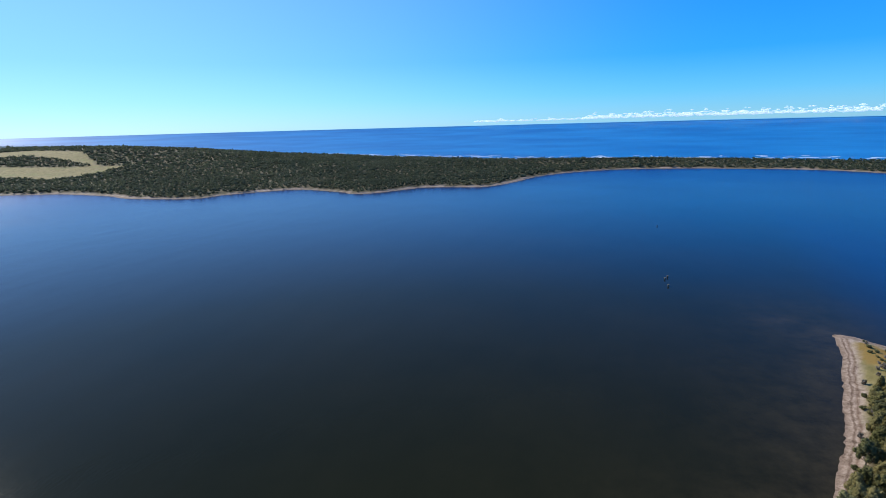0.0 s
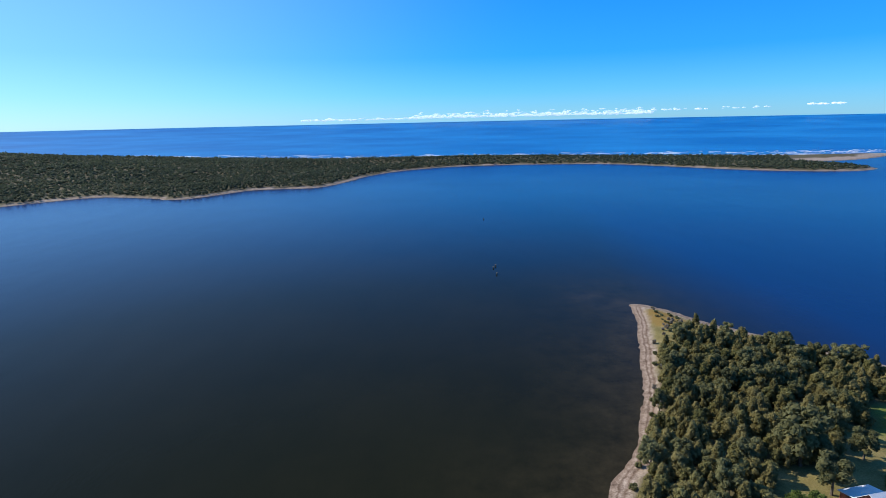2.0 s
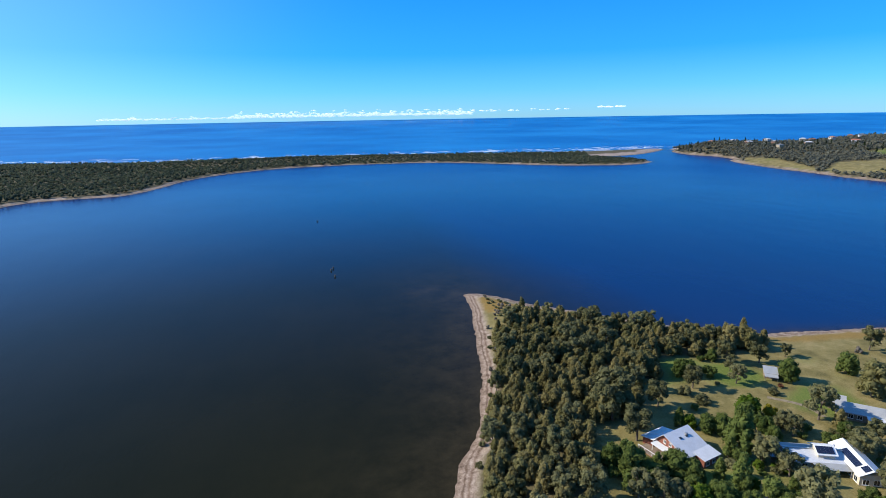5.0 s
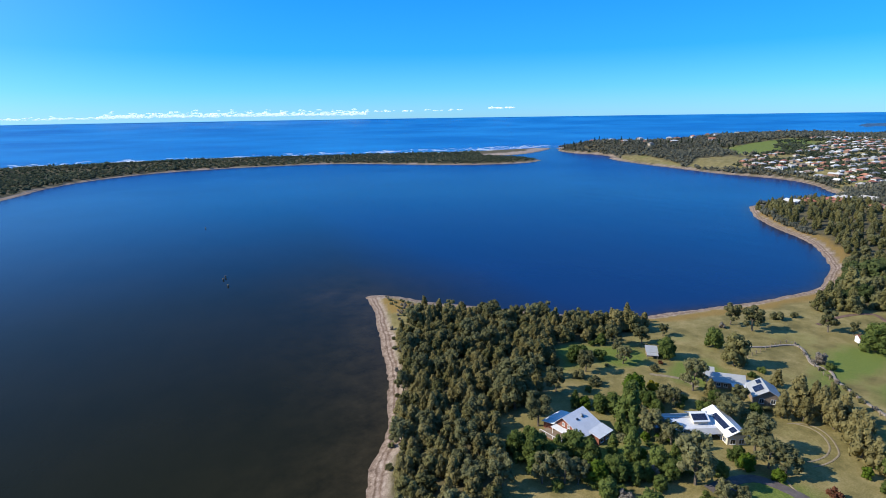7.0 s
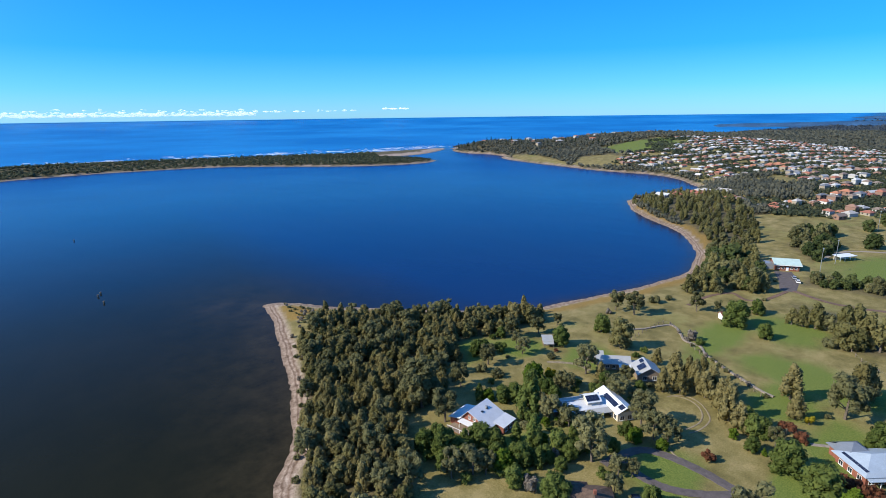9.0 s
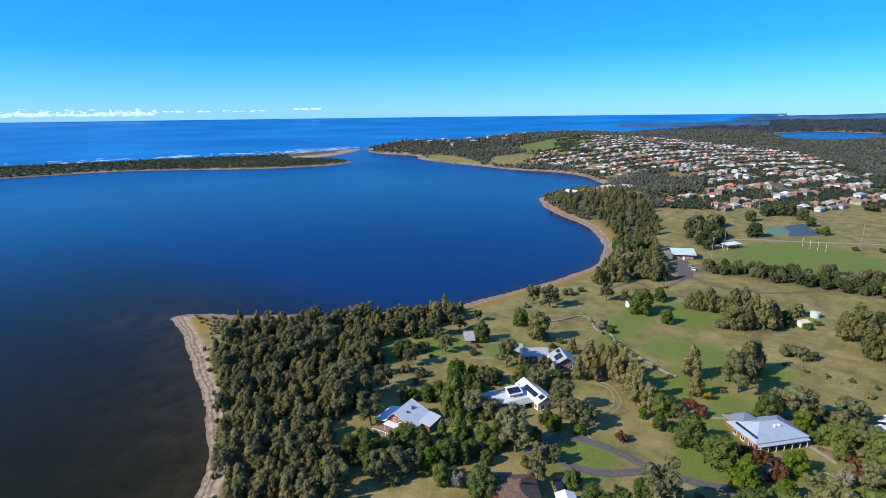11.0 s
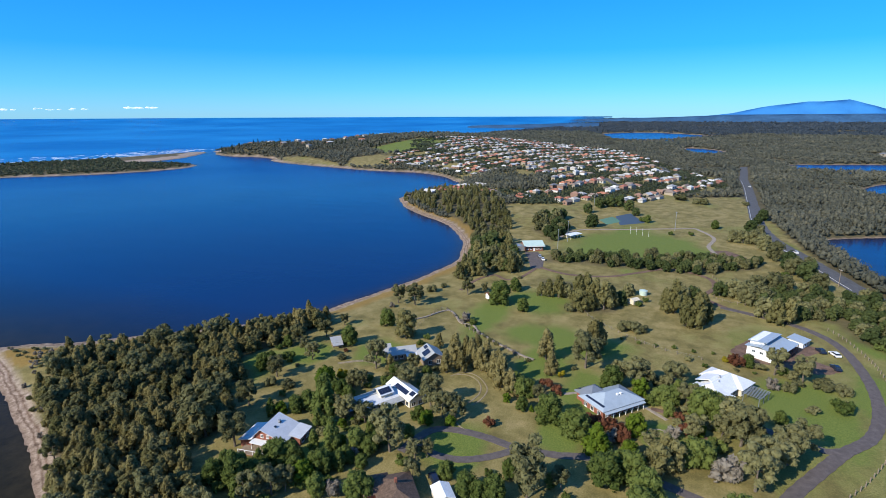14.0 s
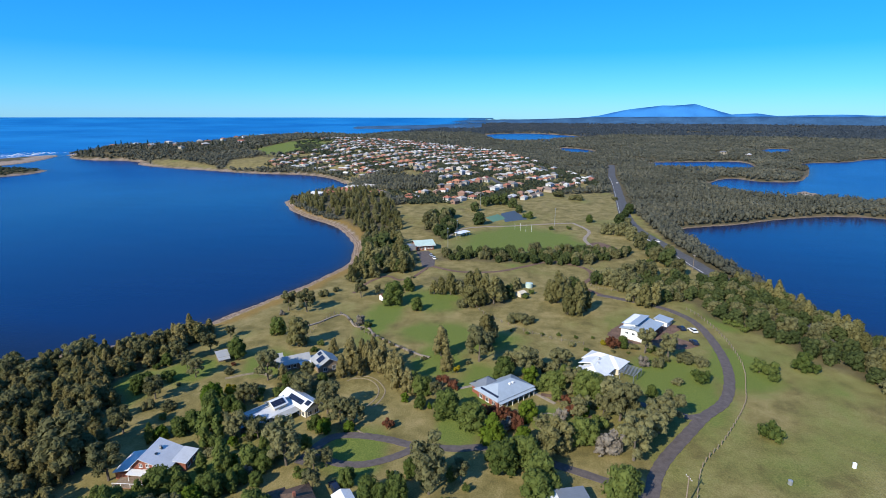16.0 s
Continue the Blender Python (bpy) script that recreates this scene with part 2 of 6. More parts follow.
def wobble(x, y, size, seed=0.0):
    """Cheap smooth noise from crossed sines, -1 to 1."""
    a = np.sin(x / size + seed) * np.cos(y / (size * 0.83) - seed * 1.7)
    b = np.sin((x + y) / (size * 0.47) + seed * 2.3) * np.cos((x - y) / (size * 0.53) + 1.1)
    c = np.sin((2 * x - y) / (size * 0.23)) * np.cos((x + 3 * y) / (size * 0.31) + seed)
    return 0.5 * a + 0.3 * b + 0.2 * c


# ---- the lie of the land ----
HEADLAND_SHORE = [(1010, 1000), (985, 955), (945, 925), (905, 838), (908, 780), (880, 715), (834, 678), (790, 575), (767, 494),
                  (744, 419), (740, 338), (711, 286), (665, 250), (640, 232), (594, 226), (565, 240), (539, 250), (500, 249)]
BAY_SHORE = [(455, 221), (424, 191), (392, 154), (349, 126), (328, 117), (294, 108), (272, 110), (238, 118), (205, 129), (192, 133),
             (172, 146), (161, 160), (145, 180), (128, 200), (119, 217), (112, 226)]
WEST_SHORE = [(106, 228), (101, 211), (93, 190), (83, 167), (77, 152), (67, 132), (58, 117), (46, 104), (30, 72), (8, 25), (-22, -40), (-60, -150),
              (-130, -400), (-300, -1100)]
OCEAN_COAST = [(2500, 690), (2100, 740), (1750, 830), (1450, 900), (1200, 950), (1080, 1010)]
main_land = np.vstack([spline(HEADLAND_SHORE, 6), spline(BAY_SHORE, 6), spline(WEST_SHORE, 5), [(-900, -4900), (4900, -4900), (5200, 640), (4200, 600)],
                       spline([(3300, 590), (2900, 640)] + OCEAN_COAST, 4)])
NORTH_SHORE = [(-800, 626), (-751, 634), (-709, 641), (-610, 622), (-563, 600), (-492, 596), (-455, 606), (-440, 640), (-385, 690), (-350, 696),
               (-285, 668), (-270, 655), (-245, 656), (-215, 690), (-189, 722), (-146, 727), (-102, 732), (-65, 800), (-46, 858), (3, 930),
               (81, 985), (160, 1002), (240, 998), (310, 984), (360, 970), (416, 936), (487, 853), (551, 779), (628, 737), (680, 731), (722, 752)]
SPIT_BACK = [(735, 790), (728, 840), (716, 915), (770, 895), (824, 905), (900, 940), (975, 985)]
OCEAN_BEACH = [(1000, 1010), (883, 1030), (747, 1050), (633, 1092), (509, 1130), (385, 1165), (262, 1200), (136, 1218), (14, 1236), (-104, 1255),
               (-288, 1340), (-475, 1420), (-646, 1488), (-852, 1540), (-1004, 1625), (-1180, 1730), (-1366, 1960), (-1900, 2250), (-2800, 2500)]
north_land = np.vstack([spline(NORTH_SHORE, 6), spline(SPIT_BACK, 5), spline(OCEAN_BEACH, 4), [(-4900, 2700), (-4900, 250), (-2500, 480), (-1300, 600)]])
LAGOONS = [spline(p, 5, True) for p in (
    [(424, -108), (444, -128), (459, -157), (497, -214), (513, -257), (505, -300), (420, -420), (280, -400), (200, -260), (205, -150), (225, -132),
     (250, -122), (304, -113), (360, -110)],
    [(726, -209), (666, -223), (624, -238), (608, -259), (622, -308), (614, -360), (760, -620), (1050, -900), (1300, -900), (1264, -701), (1155, -580),
     (1096, -476), (980, -436), (803, -351), (779, -294), (813, -263)],
    [(2444, 232), (1987, 172), (1790, 100), (1854, -9), (2049, -91), (2182, -224), (2457, -108), (2639, 68)],
    [(1500, -60), (1430, -122), (1300, -130), (1240, -85), (1330, -60)], [(1053, -200), (1082, -250), (1108, -375), (960, -345), (930, -250), (950, -190)],
    [(1530, -565), (1590, -650), (1380, -570), (1330, -500)])]


def shore_distance(x, y):
    """Metres inland; below zero on the water."""
    land = inside(main_land, x, y) | inside(north_land, x, y)
    for lake in LAGOONS:
        land &= ~inside(lake, x, y)
    d = nearest([np.vstack([p, p[:1]]) for p in (main_land, north_land, *LAGOONS)], x, y)
    return np.where(land, d, -d)


HILLS = [(1300, 600, 330, 230, 30), (1000, 850, 130, 110, 12), (2000, 420, 500, 260, 12), (700, 120, 230, 150, 9), (1050, 300, 250, 200, 14),
         (-1150, 1250, 420, 260, 34), (-520, 1050, 330, 180, 7), (-1750, 1500, 500, 400, 36), (120, 1110, 330, 50, 6),
         (3000, -600, 900, 900, 8), (2700, -1500, 900, 900, 8)]


def rise(r):
    """The far edge of the sheet lifts to where the eye meets the true horizon."""
    return 60.2 * np.clip((r - 2200) / 2700, 0, 1.2) ** 2


def land_height(x, y, d=None):
    d = shore_distance(x, y) if d is None else d
    bank = np.where(d > 0, 2.8 * (1 - np.exp(-np.maximum(d, 0) / 14)) + 0.04, np.maximum(d * 0.08, -3.0) - 0.02)
    z = np.zeros_like(x)
    for hx, hy, sx, sy, h in HILLS:
        z = z + h * np.exp(-((x - hx) / sx) ** 2 - ((y - hy) / sy) ** 2)
    z = z * np.clip(d / 60, 0, 1)
    z = z + 0.25 * wobble(x, y, 22, 2.0) * np.clip(d / 25, 0, 1)
    return bank + z + 0.7 * rise(np.hypot(x, y))


FIELD = {}


def field(which, x, y):
    """Reads the height or the shore distance of the ground sheet at some places."""
    az, lr, grid = FIELD["az"], FIELD["lr"], FIELD[which]
    a = np.degrees(np.arctan2(x, y))
    i = np.clip((a - az[0]) / (az[1] - az[0]), 0, len(az) - 1.001)
    j = np.clip((np.log(np.maximum(np.hypot(x, y), 1)) - lr[0]) / (lr[1] - lr[0]), 0, len(lr) - 1.001)
    i0, j0 = i.astype(int), j.astype(int)
    u, v = i - i0, j - j0
    return ((1 - u) * (1 - v) * grid[j0, i0] + u * (1 - v) * grid[j0, i0 + 1] + (1 - u) * v * grid[j0 + 1, i0] + u * v * grid[j0 + 1, i0 + 1])


def ground_z(x, y):
    return float(field("z", np.array([x], float), np.array([y], float))[0])


# woods and cover, as stretches of the plan
WEST_WOOD = [(110, 188), (124, 181), (137, 166), (153, 150), (166, 138), (182, 127), (177, 121), (160, 121), (151, 124), (141, 129), (132, 128), (125, 117), (115, 118),
             (111, 112), (99, 103), (90, 106), (83, 100), (76, 91), (69, 81), (57, 73), (40, 64), (20, 20), (30, 57), (48, 98), (58.5, 112), (68.5, 127), (81, 151), (93, 173)]
POINT_WOOD = [(492, 243), (526, 236), (551, 205), (536, 167), (462, 126), (367, 94), (344, 100), (350, 117), (407, 152), (438, 190)]
BAY_WOOD = [(333, 110), (349, 93), (312, 80), (280, 65), (267, 74), (265, 88), (254, 93), (292, 102)]
CLUB_WOOD = [(379, 81), (418, 85), (433, 69), (367, 54), (348, 62)]
BELT_WOOD = [(296, 56), (299, 36), (299, 24), (299, -1), (298, -22), (324, -56), (344, -58), (330, -20), (322, 12), (312, 41), (314, 57)]
MID_WOOD = [(263, 52), (262, 33), (238, 11), (226, 14), (221, 32), (244, 33), (251, 47)]
SOUTH_WOOD = [(274, -35), (257, -45), (240, -49), (246, -60), (246, -72), (229, -73), (218, -82), (201, -95), (188, -97), (181, -104), (169, -108), (140, -125),
              (90, -150), (120, -175), (200, -132), (234, -122), (269, -112), (293, -100), (281, -75), (288, -57)]
ROADSIDE_WOOD = [(1000, -125), (808, -112), (627, -104), (454, -88), (381, -86), (343, -95), (300, -102), (319, -108), (376, -106), (425, -104), (456, -150),
                 (508, -245), (516, -300), (600, -350), (612, -262), (660, -226), (727, -207), (912, -250), (1010, -220)]
TOWN = [(1000, 470), (1120, 520), (1330, 470), (1480, 360), (1362, 196), (1200, 66), (842, -23), (754, -70), (647, -72), (533, 0), (487, 67), (470, 111),
        (510, 160), (560, 222), (700, 255), (760, 330), (800, 430)]
TOWN_WOOD = [(657, 239), (721, 174), (641, 121), (545, 105), (530, 165), (560, 206)]
PADDOCKS = [[(461, 125), (518, 71), (550, 0), (590, -75), (465, -63), (418, -16), (382, 51), (350, 85)],
            [(350, 60), (396, 41), (412, -16), (376, -38), (331, -30), (301, 24), (319, 41)],
            [(295, 50), (262, 60), (230, 90), (190, 120), (150, 100), (100, 80), (70, 40), (60, -60), (100, -120), (170, -105), (230, -70), (290, -40)],
            [(324, -56), (298, -30), (290, -70), (310, -88), (360, -78), (440, -68), (455, -62), (400, -40)],
            [(255, 100), (345, 100), (470, 122), (505, 80), (600, -78), (300, -92), (250, -60)],
            [(990, 560), (1190, 530), (1190, 450), (960, 420), (905, 470)],
            [(-1284, 976), (-1076, 971), (-922, 1001), (-891, 874), (-896, 795), (-1109, 841)], [(-1625, 1241), (-1470, 1262), (-1199, 1166), (-948, 962), (-1093, 1032), (-1307, 1121), (-1444, 1102)],
            [(820, 640), (880, 700), (860, 620), (790, 500), (770, 500)],
            [(777, 488), (857, 518), (901, 488), (880, 443), (785, 399), (763, 447)]]
# fresh green lawns and the play field: x, y, two radii
LAWNS = [(127, 122, 14, 9), (120, 44, 0, 0), (113, 39, 6, 4), (150, 14, 14, 8), (168, -48, 20, 14), (175, -65, 14, 12), (205, 62, 20, 8), (190, 28, 10, 22),
         (230, 45, 14, 14), (345, 10, 30, 34), (146, 110, 10, 8), (157, 88, 10, 8), (136, -6, 6, 5), (185, -70, 10, 8), (225, -78, 12, 6),
         (95, 72, 8, 5), (170, 32, 12, 8), (130, 18, 10, 6), (380, -78, 20, 8), (1060, 490, 120, 60), (114, 41, 10, 8), (352, 5, 44, 40)]


def cover_of(x, y, d):
    n1, n2 = wobble(x, y, 9, 1.0), wobble(x, y, 40, 3.0)
    west = nearest([spline(WEST_SHORE, 3)], x, y) < 30
    bay = nearest([spline(BAY_SHORE, 3)], x, y) < 20
    wide = np.where(west, 5.0 + 1.0 * n1, np.where(bay, 4.4 + 1.2 * n1, 3.0 + 7.0 * np.clip(n2 + 0.35, 0, 1)))
    ocean_side = nearest([spline(OCEAN_BEACH, 3)], x, y)
    wide = np.where(ocean_side < 80, 38, wide)
    flats = inside([(735, 860), (716, 930), (800, 1060), (1000, 1030), (1010, 960), (900, 930)], x, y)
    wide = np.where(flats, 26 + 20 * n2, wide)
    wide = np.where((y < -80) & (x > 150), 0.8, wide)
    sand = np.clip((wide - d) / 1.8 + 0.5, 0, 1) * (d > -40)
    lawn = np.zeros_like(x) + 0.08 + 0.20 * ((x > 60) & (x < 260) & (y < -30))
    for lx, ly, rx, ry in LAWNS:
        if rx:
            lawn = np.maximum(lawn, 1.15 * np.clip(1.45 - 0.95 * np.hypot((x - lx) / rx, (y - ly) / ry) + 0.3 * n1, 0, 1))
    open_land = np.zeros(x.shape, bool)
    for p in PADDOCKS:
        open_land |= inside(p, x, y)
    litter = np.where(open_land | inside(TOWN, x, y) | (np.hypot(x, y) < 290), 0.0, 1.0)
    for w in (WEST_WOOD, BAY_WOOD, CLUB_WOOD, BELT_WOOD, MID_WOOD, SOUTH_WOOD):
        near = np.hypot(x, y) < 560
        dw = np.full(x.shape, -50.0)
        dw[near] = signed(w, x[near], y[near])
        litter = np.maximum(litter, np.clip(dw / 5 + 0.5 + 0.4 * n1, 0, 0.9))
    reed = np.clip(1.4 - np.abs(d - wide - 3.5 - 2 * n1) / 4.0, 0, 0.9) * (bay | (nearest([[(112, 224), (118, 206), (140, 182)]], x, y) < 16))
    return sand, lawn, litter, reed


def polar_sheet(step, ratio, r0=14.0, r1=4940.0):
    """A sheet that is fine where the camera looks and coarse behind it."""
    az = np.radians(np.r_[np.arange(-62, 128, step), np.arange(128, 298, 6.0)])
    rr = r0 * ratio ** np.arange(int(math.log(r1 / r0) / math.log(ratio)) + 1)
    rr[-1] = r1
    a, r = np.meshgrid(az, rr)
    x, y = r * np.sin(a), r * np.cos(a)
    n, k = len(az), len(rr)
    i = np.arange(k - 1)[:, None] * n
    j = np.arange(n)[None, :]
    j2 = (j + 1) % n
    faces = np.stack([i + j, i + n + j, i + n + j2, i + j2], -1).reshape(-1, 4)
    FIELD.setdefault("az", np.degrees(az[: len(np.arange(-62, 128, step))]))
    FIELD.setdefault("lr", np.log(rr[:-1]))
    return x.ravel(), y.ravel(), faces, n


def colour_layer(me, name, r, g, b):
    layer = me.color_attributes.new(name, "FLOAT_COLOR", "POINT")
    layer.data.foreach_set("color", np.stack([r, g, b, np.ones_like(r)], -1).astype(np.float32).ravel())


def build_ground():
    x, y, faces, n = polar_sheet(0.38, 1.0135)
    d = shore_distance(x, y)
    d = d + np.clip(0.8 * wobble(x, y, 7, 0.7), -0.8, 0.8) * (np.abs(d) < 30)
    z = land_height(x, y, d)
    cols, rows = len(FIELD["az"]), len(FIELD["lr"])
    FIELD["z"], FIELD["d"] = z.reshape(-1, n)[:rows, :cols], d.reshape(-1, n)[:rows, :cols]
    sand, lawn, litter, reed = cover_of(x, y, d)
    keep = (d[faces] > -60).any(1)
    me = mesh_of("ground", np.stack([x, y, z], -1).tolist(), faces[keep].tolist() + [list(range(n))], M_GROUND, True)
    colour_layer(me, "cover", sand, lawn, litter)
    colour_layer(me, "shore", np.clip(d / 12, 0, 1), reed, np.zeros_like(d))
    tagged(new("ground", me), "dry grass, lawns, sand and leaf litter of the lake shore", "ground", kind="structure")


def build_water():
    x, y, faces, n = polar_sheet(0.8, 1.026)
    d = -shore_distance(x, y)
    west = nearest([spline(WEST_SHORE[:9], 3)], x, y)
    reach = 20 + 8 * wobble(x, y, 25, 4.0)
    shallow = np.where(west < 80, np.exp(-np.maximum(west, 0) / np.maximum(reach, 6)), np.exp(-np.maximum(d, 0) / 4.0))
    bar = np.exp(-((x - 92) / 14) ** 2 - ((y - 242) / 8) ** 2)
    shallow = np.clip(np.maximum(shallow, 0.8 * bar), 0, 1)
    beach = spline(OCEAN_BEACH + [(1080, 1010)] + OCEAN_COAST[::-1] + [(2900, 640), (4900, 640)], 3)
    out = np.interp(x, np.sort(beach[:, 0]), beach[np.argsort(beach[:, 0]), 1])
    ocean = np.clip((y - out) / 60 + 0.5, 0, 1)
    # share of painted sky blue: grows with range, raised over bay and lagoons
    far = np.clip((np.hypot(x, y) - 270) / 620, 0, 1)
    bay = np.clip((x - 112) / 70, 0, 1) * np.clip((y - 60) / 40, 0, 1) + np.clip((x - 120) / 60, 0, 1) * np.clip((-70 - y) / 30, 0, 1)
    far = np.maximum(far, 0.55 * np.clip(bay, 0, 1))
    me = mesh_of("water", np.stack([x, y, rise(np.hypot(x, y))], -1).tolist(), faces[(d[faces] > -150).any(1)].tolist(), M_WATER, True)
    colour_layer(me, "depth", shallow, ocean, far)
    tagged(new("water", me), "wind-rippled blue lake and open ocean", "water", kind="structure")


build_ground()
build_water()


def ribbon(name, points, width, mat, lift, label, category, per=10):
    """A road or track laid on the ground."""
    p = spline(points, per)
    t = np.gradient(p, axis=0)
    nrm = np.stack([-t[:, 1], t[:, 0]], -1) / np.maximum(np.linalg.norm(t, axis=1), 1e-6)[:, None]
    half = width / 2 * (1 + 0.05 * np.sin(np.arange(len(p)) * 1.7))
    cols = [p + nrm * (half * k)[:, None] for k in (-1, -0.5, 0, 0.5, 1)]
    verts, faces = [], []
    for i in range(len(p)):
        zs = [ground_z(*c[i]) for c in cols]
        z = max(zs) + lift
        for k, c in enumerate(cols):
            verts.append((c[i][0], c[i][1], z + 0.05 * (1 - abs(k - 2) / 2)))
        verts.append((*cols[0][i], z - 0.5))
        verts.append((*cols[4][i], z - 0.5))
    for i in range(len(p) - 1):
        a, b = i * 7, i * 7 + 7
        for k in range(4):
            faces.append((a + k, a + k + 1, b + k + 1, b + k))
        faces.append((a + 5, a, b, b + 5))
        faces.append((a + 4, a + 6, b + 6, b + 4))
    return tagged(new(name, mesh_of(name, verts, faces, mat)), label, category, kind="structure")


DRIVE = [(92, -16), (108, -27), (116, -30), (124, -34), (136, -42), (146, -49), (154, -56), (164, -61), (178, -65), (194, -67), (213, -67), (226, -64),
         (236, -57), (242, -48), (250, -30)]
ribbon("drive", DRIVE, 3.3, M_ASPHALT, 0.10, "grey-brown asphalt private drive curving between lawns", "road")
ribbon("drive", [(147, -50), (145, -45), (147, -41), (149, -36), (151, -29)], 2.6, M_ASPHALT, 0.08, "narrow asphalt spur to the white house", "road")
ribbon("drive", [(106, 54), (113, 52.5), (118, 50), (120, 45), (120, 36), (118.5, 28), (119, 18), (121, 9), (118, -4), (112, -20), (106, -26)], 2.7, M_ASPHALT,
       0.08, "narrow grey asphalt garden drive", "road")
ribbon("drive", [(112, 52), (109, 48), (108, 44), (109, 38), (113, 32), (118, 27)], 2.4, M_ASPHALT, 0.12, "asphalt loop round an oval lawn", "road")
HIGHWAY = [(960, -122), (840, -108), (755, -98), (681, -93), (540, -80), (457, -73), (404, -74), (359, -83), (300, -94), (230, -112), (120, -150), (20, -190)]
ribbon("highway", HIGHWAY, 9.6, M_ROAD, 0.15, "two-lane grey asphalt highway with white edge lines", "road", 14)


# ---- trees ----
ICO = {}


def ico(sub):
    if sub not in ICO:
        bm = bmesh.new()
        bmesh.ops.create_icosphere(bm, subdivisions=sub, radius=1.0)
        ICO[sub] = (np.array([v.co for v in bm.verts]), np.array([[v.index for v in f.verts] for f in bm.faces]))
        bm.free()
    return ICO[sub]


def crown_mesh(name, clumps, sprays, leaf, mat, rng, sub=2, droop=0.0):
    """Clumps of foliage, each a ragged core with many small sprays of leaves round it."""
    base, tri = ico(sub)
    verts, faces, count = [], [], 0
    for cx, cy, cz, rx, ry, rz in clumps:
        v = base * (0.84 + 0.12 * rng.standard_normal((len(base), 1)).clip(-1.3, 1.3)) * (rx, ry, rz) + (cx, cy, cz)
        verts.append(v)
        faces += (tri + count).tolist()
        count += len(v)
        d = rng.standard_normal((sprays, 3))
        d[:, 2] += 0.25
        d /= np.linalg.norm(d, axis=1)[:, None]
        p = d * (rx, ry, rz) * rng.uniform(0.80, 1.14, (sprays, 1)) + (cx, cy, cz)
        nrm = d + (0, 0, 0.25) + 0.42 * rng.standard_normal((sprays, 3))
        nrm /= np.linalg.norm(nrm, axis=1)[:, None]
        u = np.cross(nrm, rng.standard_normal((sprays, 3)))
        u[:, 2] -= droop
        u /= np.linalg.norm(u, axis=1)[:, None]
        w = np.cross(nrm, u)
        s = leaf * rng.uniform(0.6, 1.4, (sprays, 1))
        q = np.stack([p - u * s - w * s * 0.4, p + w * s * 0.75, p + u * s - w * s * 0.35], 1).reshape(-1, 3)
        verts.append(q)
        faces += (np.arange(sprays * 3).reshape(-1, 3) + count).tolist()
        count += len(q)
    return mesh_of(name, np.vstack(verts).tolist(), faces, mat, True)


def limb(verts, faces, a, b, ra, rb, sides=6):
    a, b = Vector(a), Vector(b)
    q = (b - a).to_track_quat("Z", "Y")
    k = len(verts)
    for c, r in ((a, ra), (b, rb)):
        for i in range(sides):
            verts.append(tuple(c + q @ Vector((r * math.cos(6.2832 * i / sides), r * math.sin(6.2832 * i / sides), 0))))
    for i in range(sides):
        j = (i + 1) % sides
        faces.append((k + i, k + j, k + sides + j, k + sides + i))
    faces.append(tuple(k + sides + i for i in range(sides)))


def trunk_mesh(h, r, clumps, rng):
    verts, faces = [], []
    lean = rng.uniform(-0.03, 0.03, 2) * h
    fork = (lean[0], lean[1], h * 0.45)
    limb(verts, faces, (0, 0, -0.4), (lean[0] * 0.4, lean[1] * 0.4, h * 0.22), r * 1.25, r * 0.9)
    limb(verts, faces, (lean[0] * 0.4, lean[1] * 0.4, h * 0.22), fork, r * 0.9, r * 0.6)
    for c in clumps[:5]:
        limb(verts, faces, fork if c[2] > h * 0.45 else (lean[0] * 0.4, lean[1] * 0.4, h * 0.22), c[:3], r * 0.5, r * 0.15, 5)
    return mesh_of("trunk", verts, faces, M_BARK)


def clumps_for(habit, h, w, n, rng):
    """Where the clumps of a crown sit, and how large they are."""
    out = []
    for i in range(n):
        f = (i + 0.5) / n
        a = 2.4 * i + rng.uniform(-0.5, 0.5)
        k = rng.uniform(0.8, 1.2)
        if habit == "column":
            z, spread, r = h * (0.16 + 0.76 * f), w * (0.36 - 0.30 * f ** 1.5) * rng.uniform(0.5, 1.0), w * (0.20 - 0.09 * f) * k
            out.append((spread * math.cos(a), spread * math.sin(a), z, r, r, r * 1.5))
        elif habit == "cone":
            z, spread, r = h * (0.10 + 0.82 * f), w * 0.34 * (1 - f), w * (0.24 - 0.18 * f) * k
            out.append((spread * math.cos(a), spread * math.sin(a), z, r, r, r * 1.3))
        elif habit == "open":
            z, spread, r = h * rng.uniform(0.34, 0.90), w * math.sqrt(rng.uniform(0.01, 0.16)), w * rng.uniform(0.10, 0.17)
            out.append((spread * math.cos(a), spread * math.sin(a), z, r, r, r * 0.9))
        elif habit == "bush":
            z, spread, r = h * rng.uniform(0.2, 0.66), w * math.sqrt(rng.uniform(0.01, 0.13)), w * rng.uniform(0.15, 0.22)
            out.append((spread * math.cos(a), spread * math.sin(a), z, r, r, h * 0.24))
        else:
            z = h * (0.11 + 0.70 * f)
            spread, r = w * 0.38 * math.sqrt(max(1 - ((f - 0.3) / 0.75) ** 2, 0)) * rng.uniform(0.5, 1.0), w * 0.175 * k
            out.append((spread * math.cos(a), spread * math.sin(a), z, r, r, r))
    return out


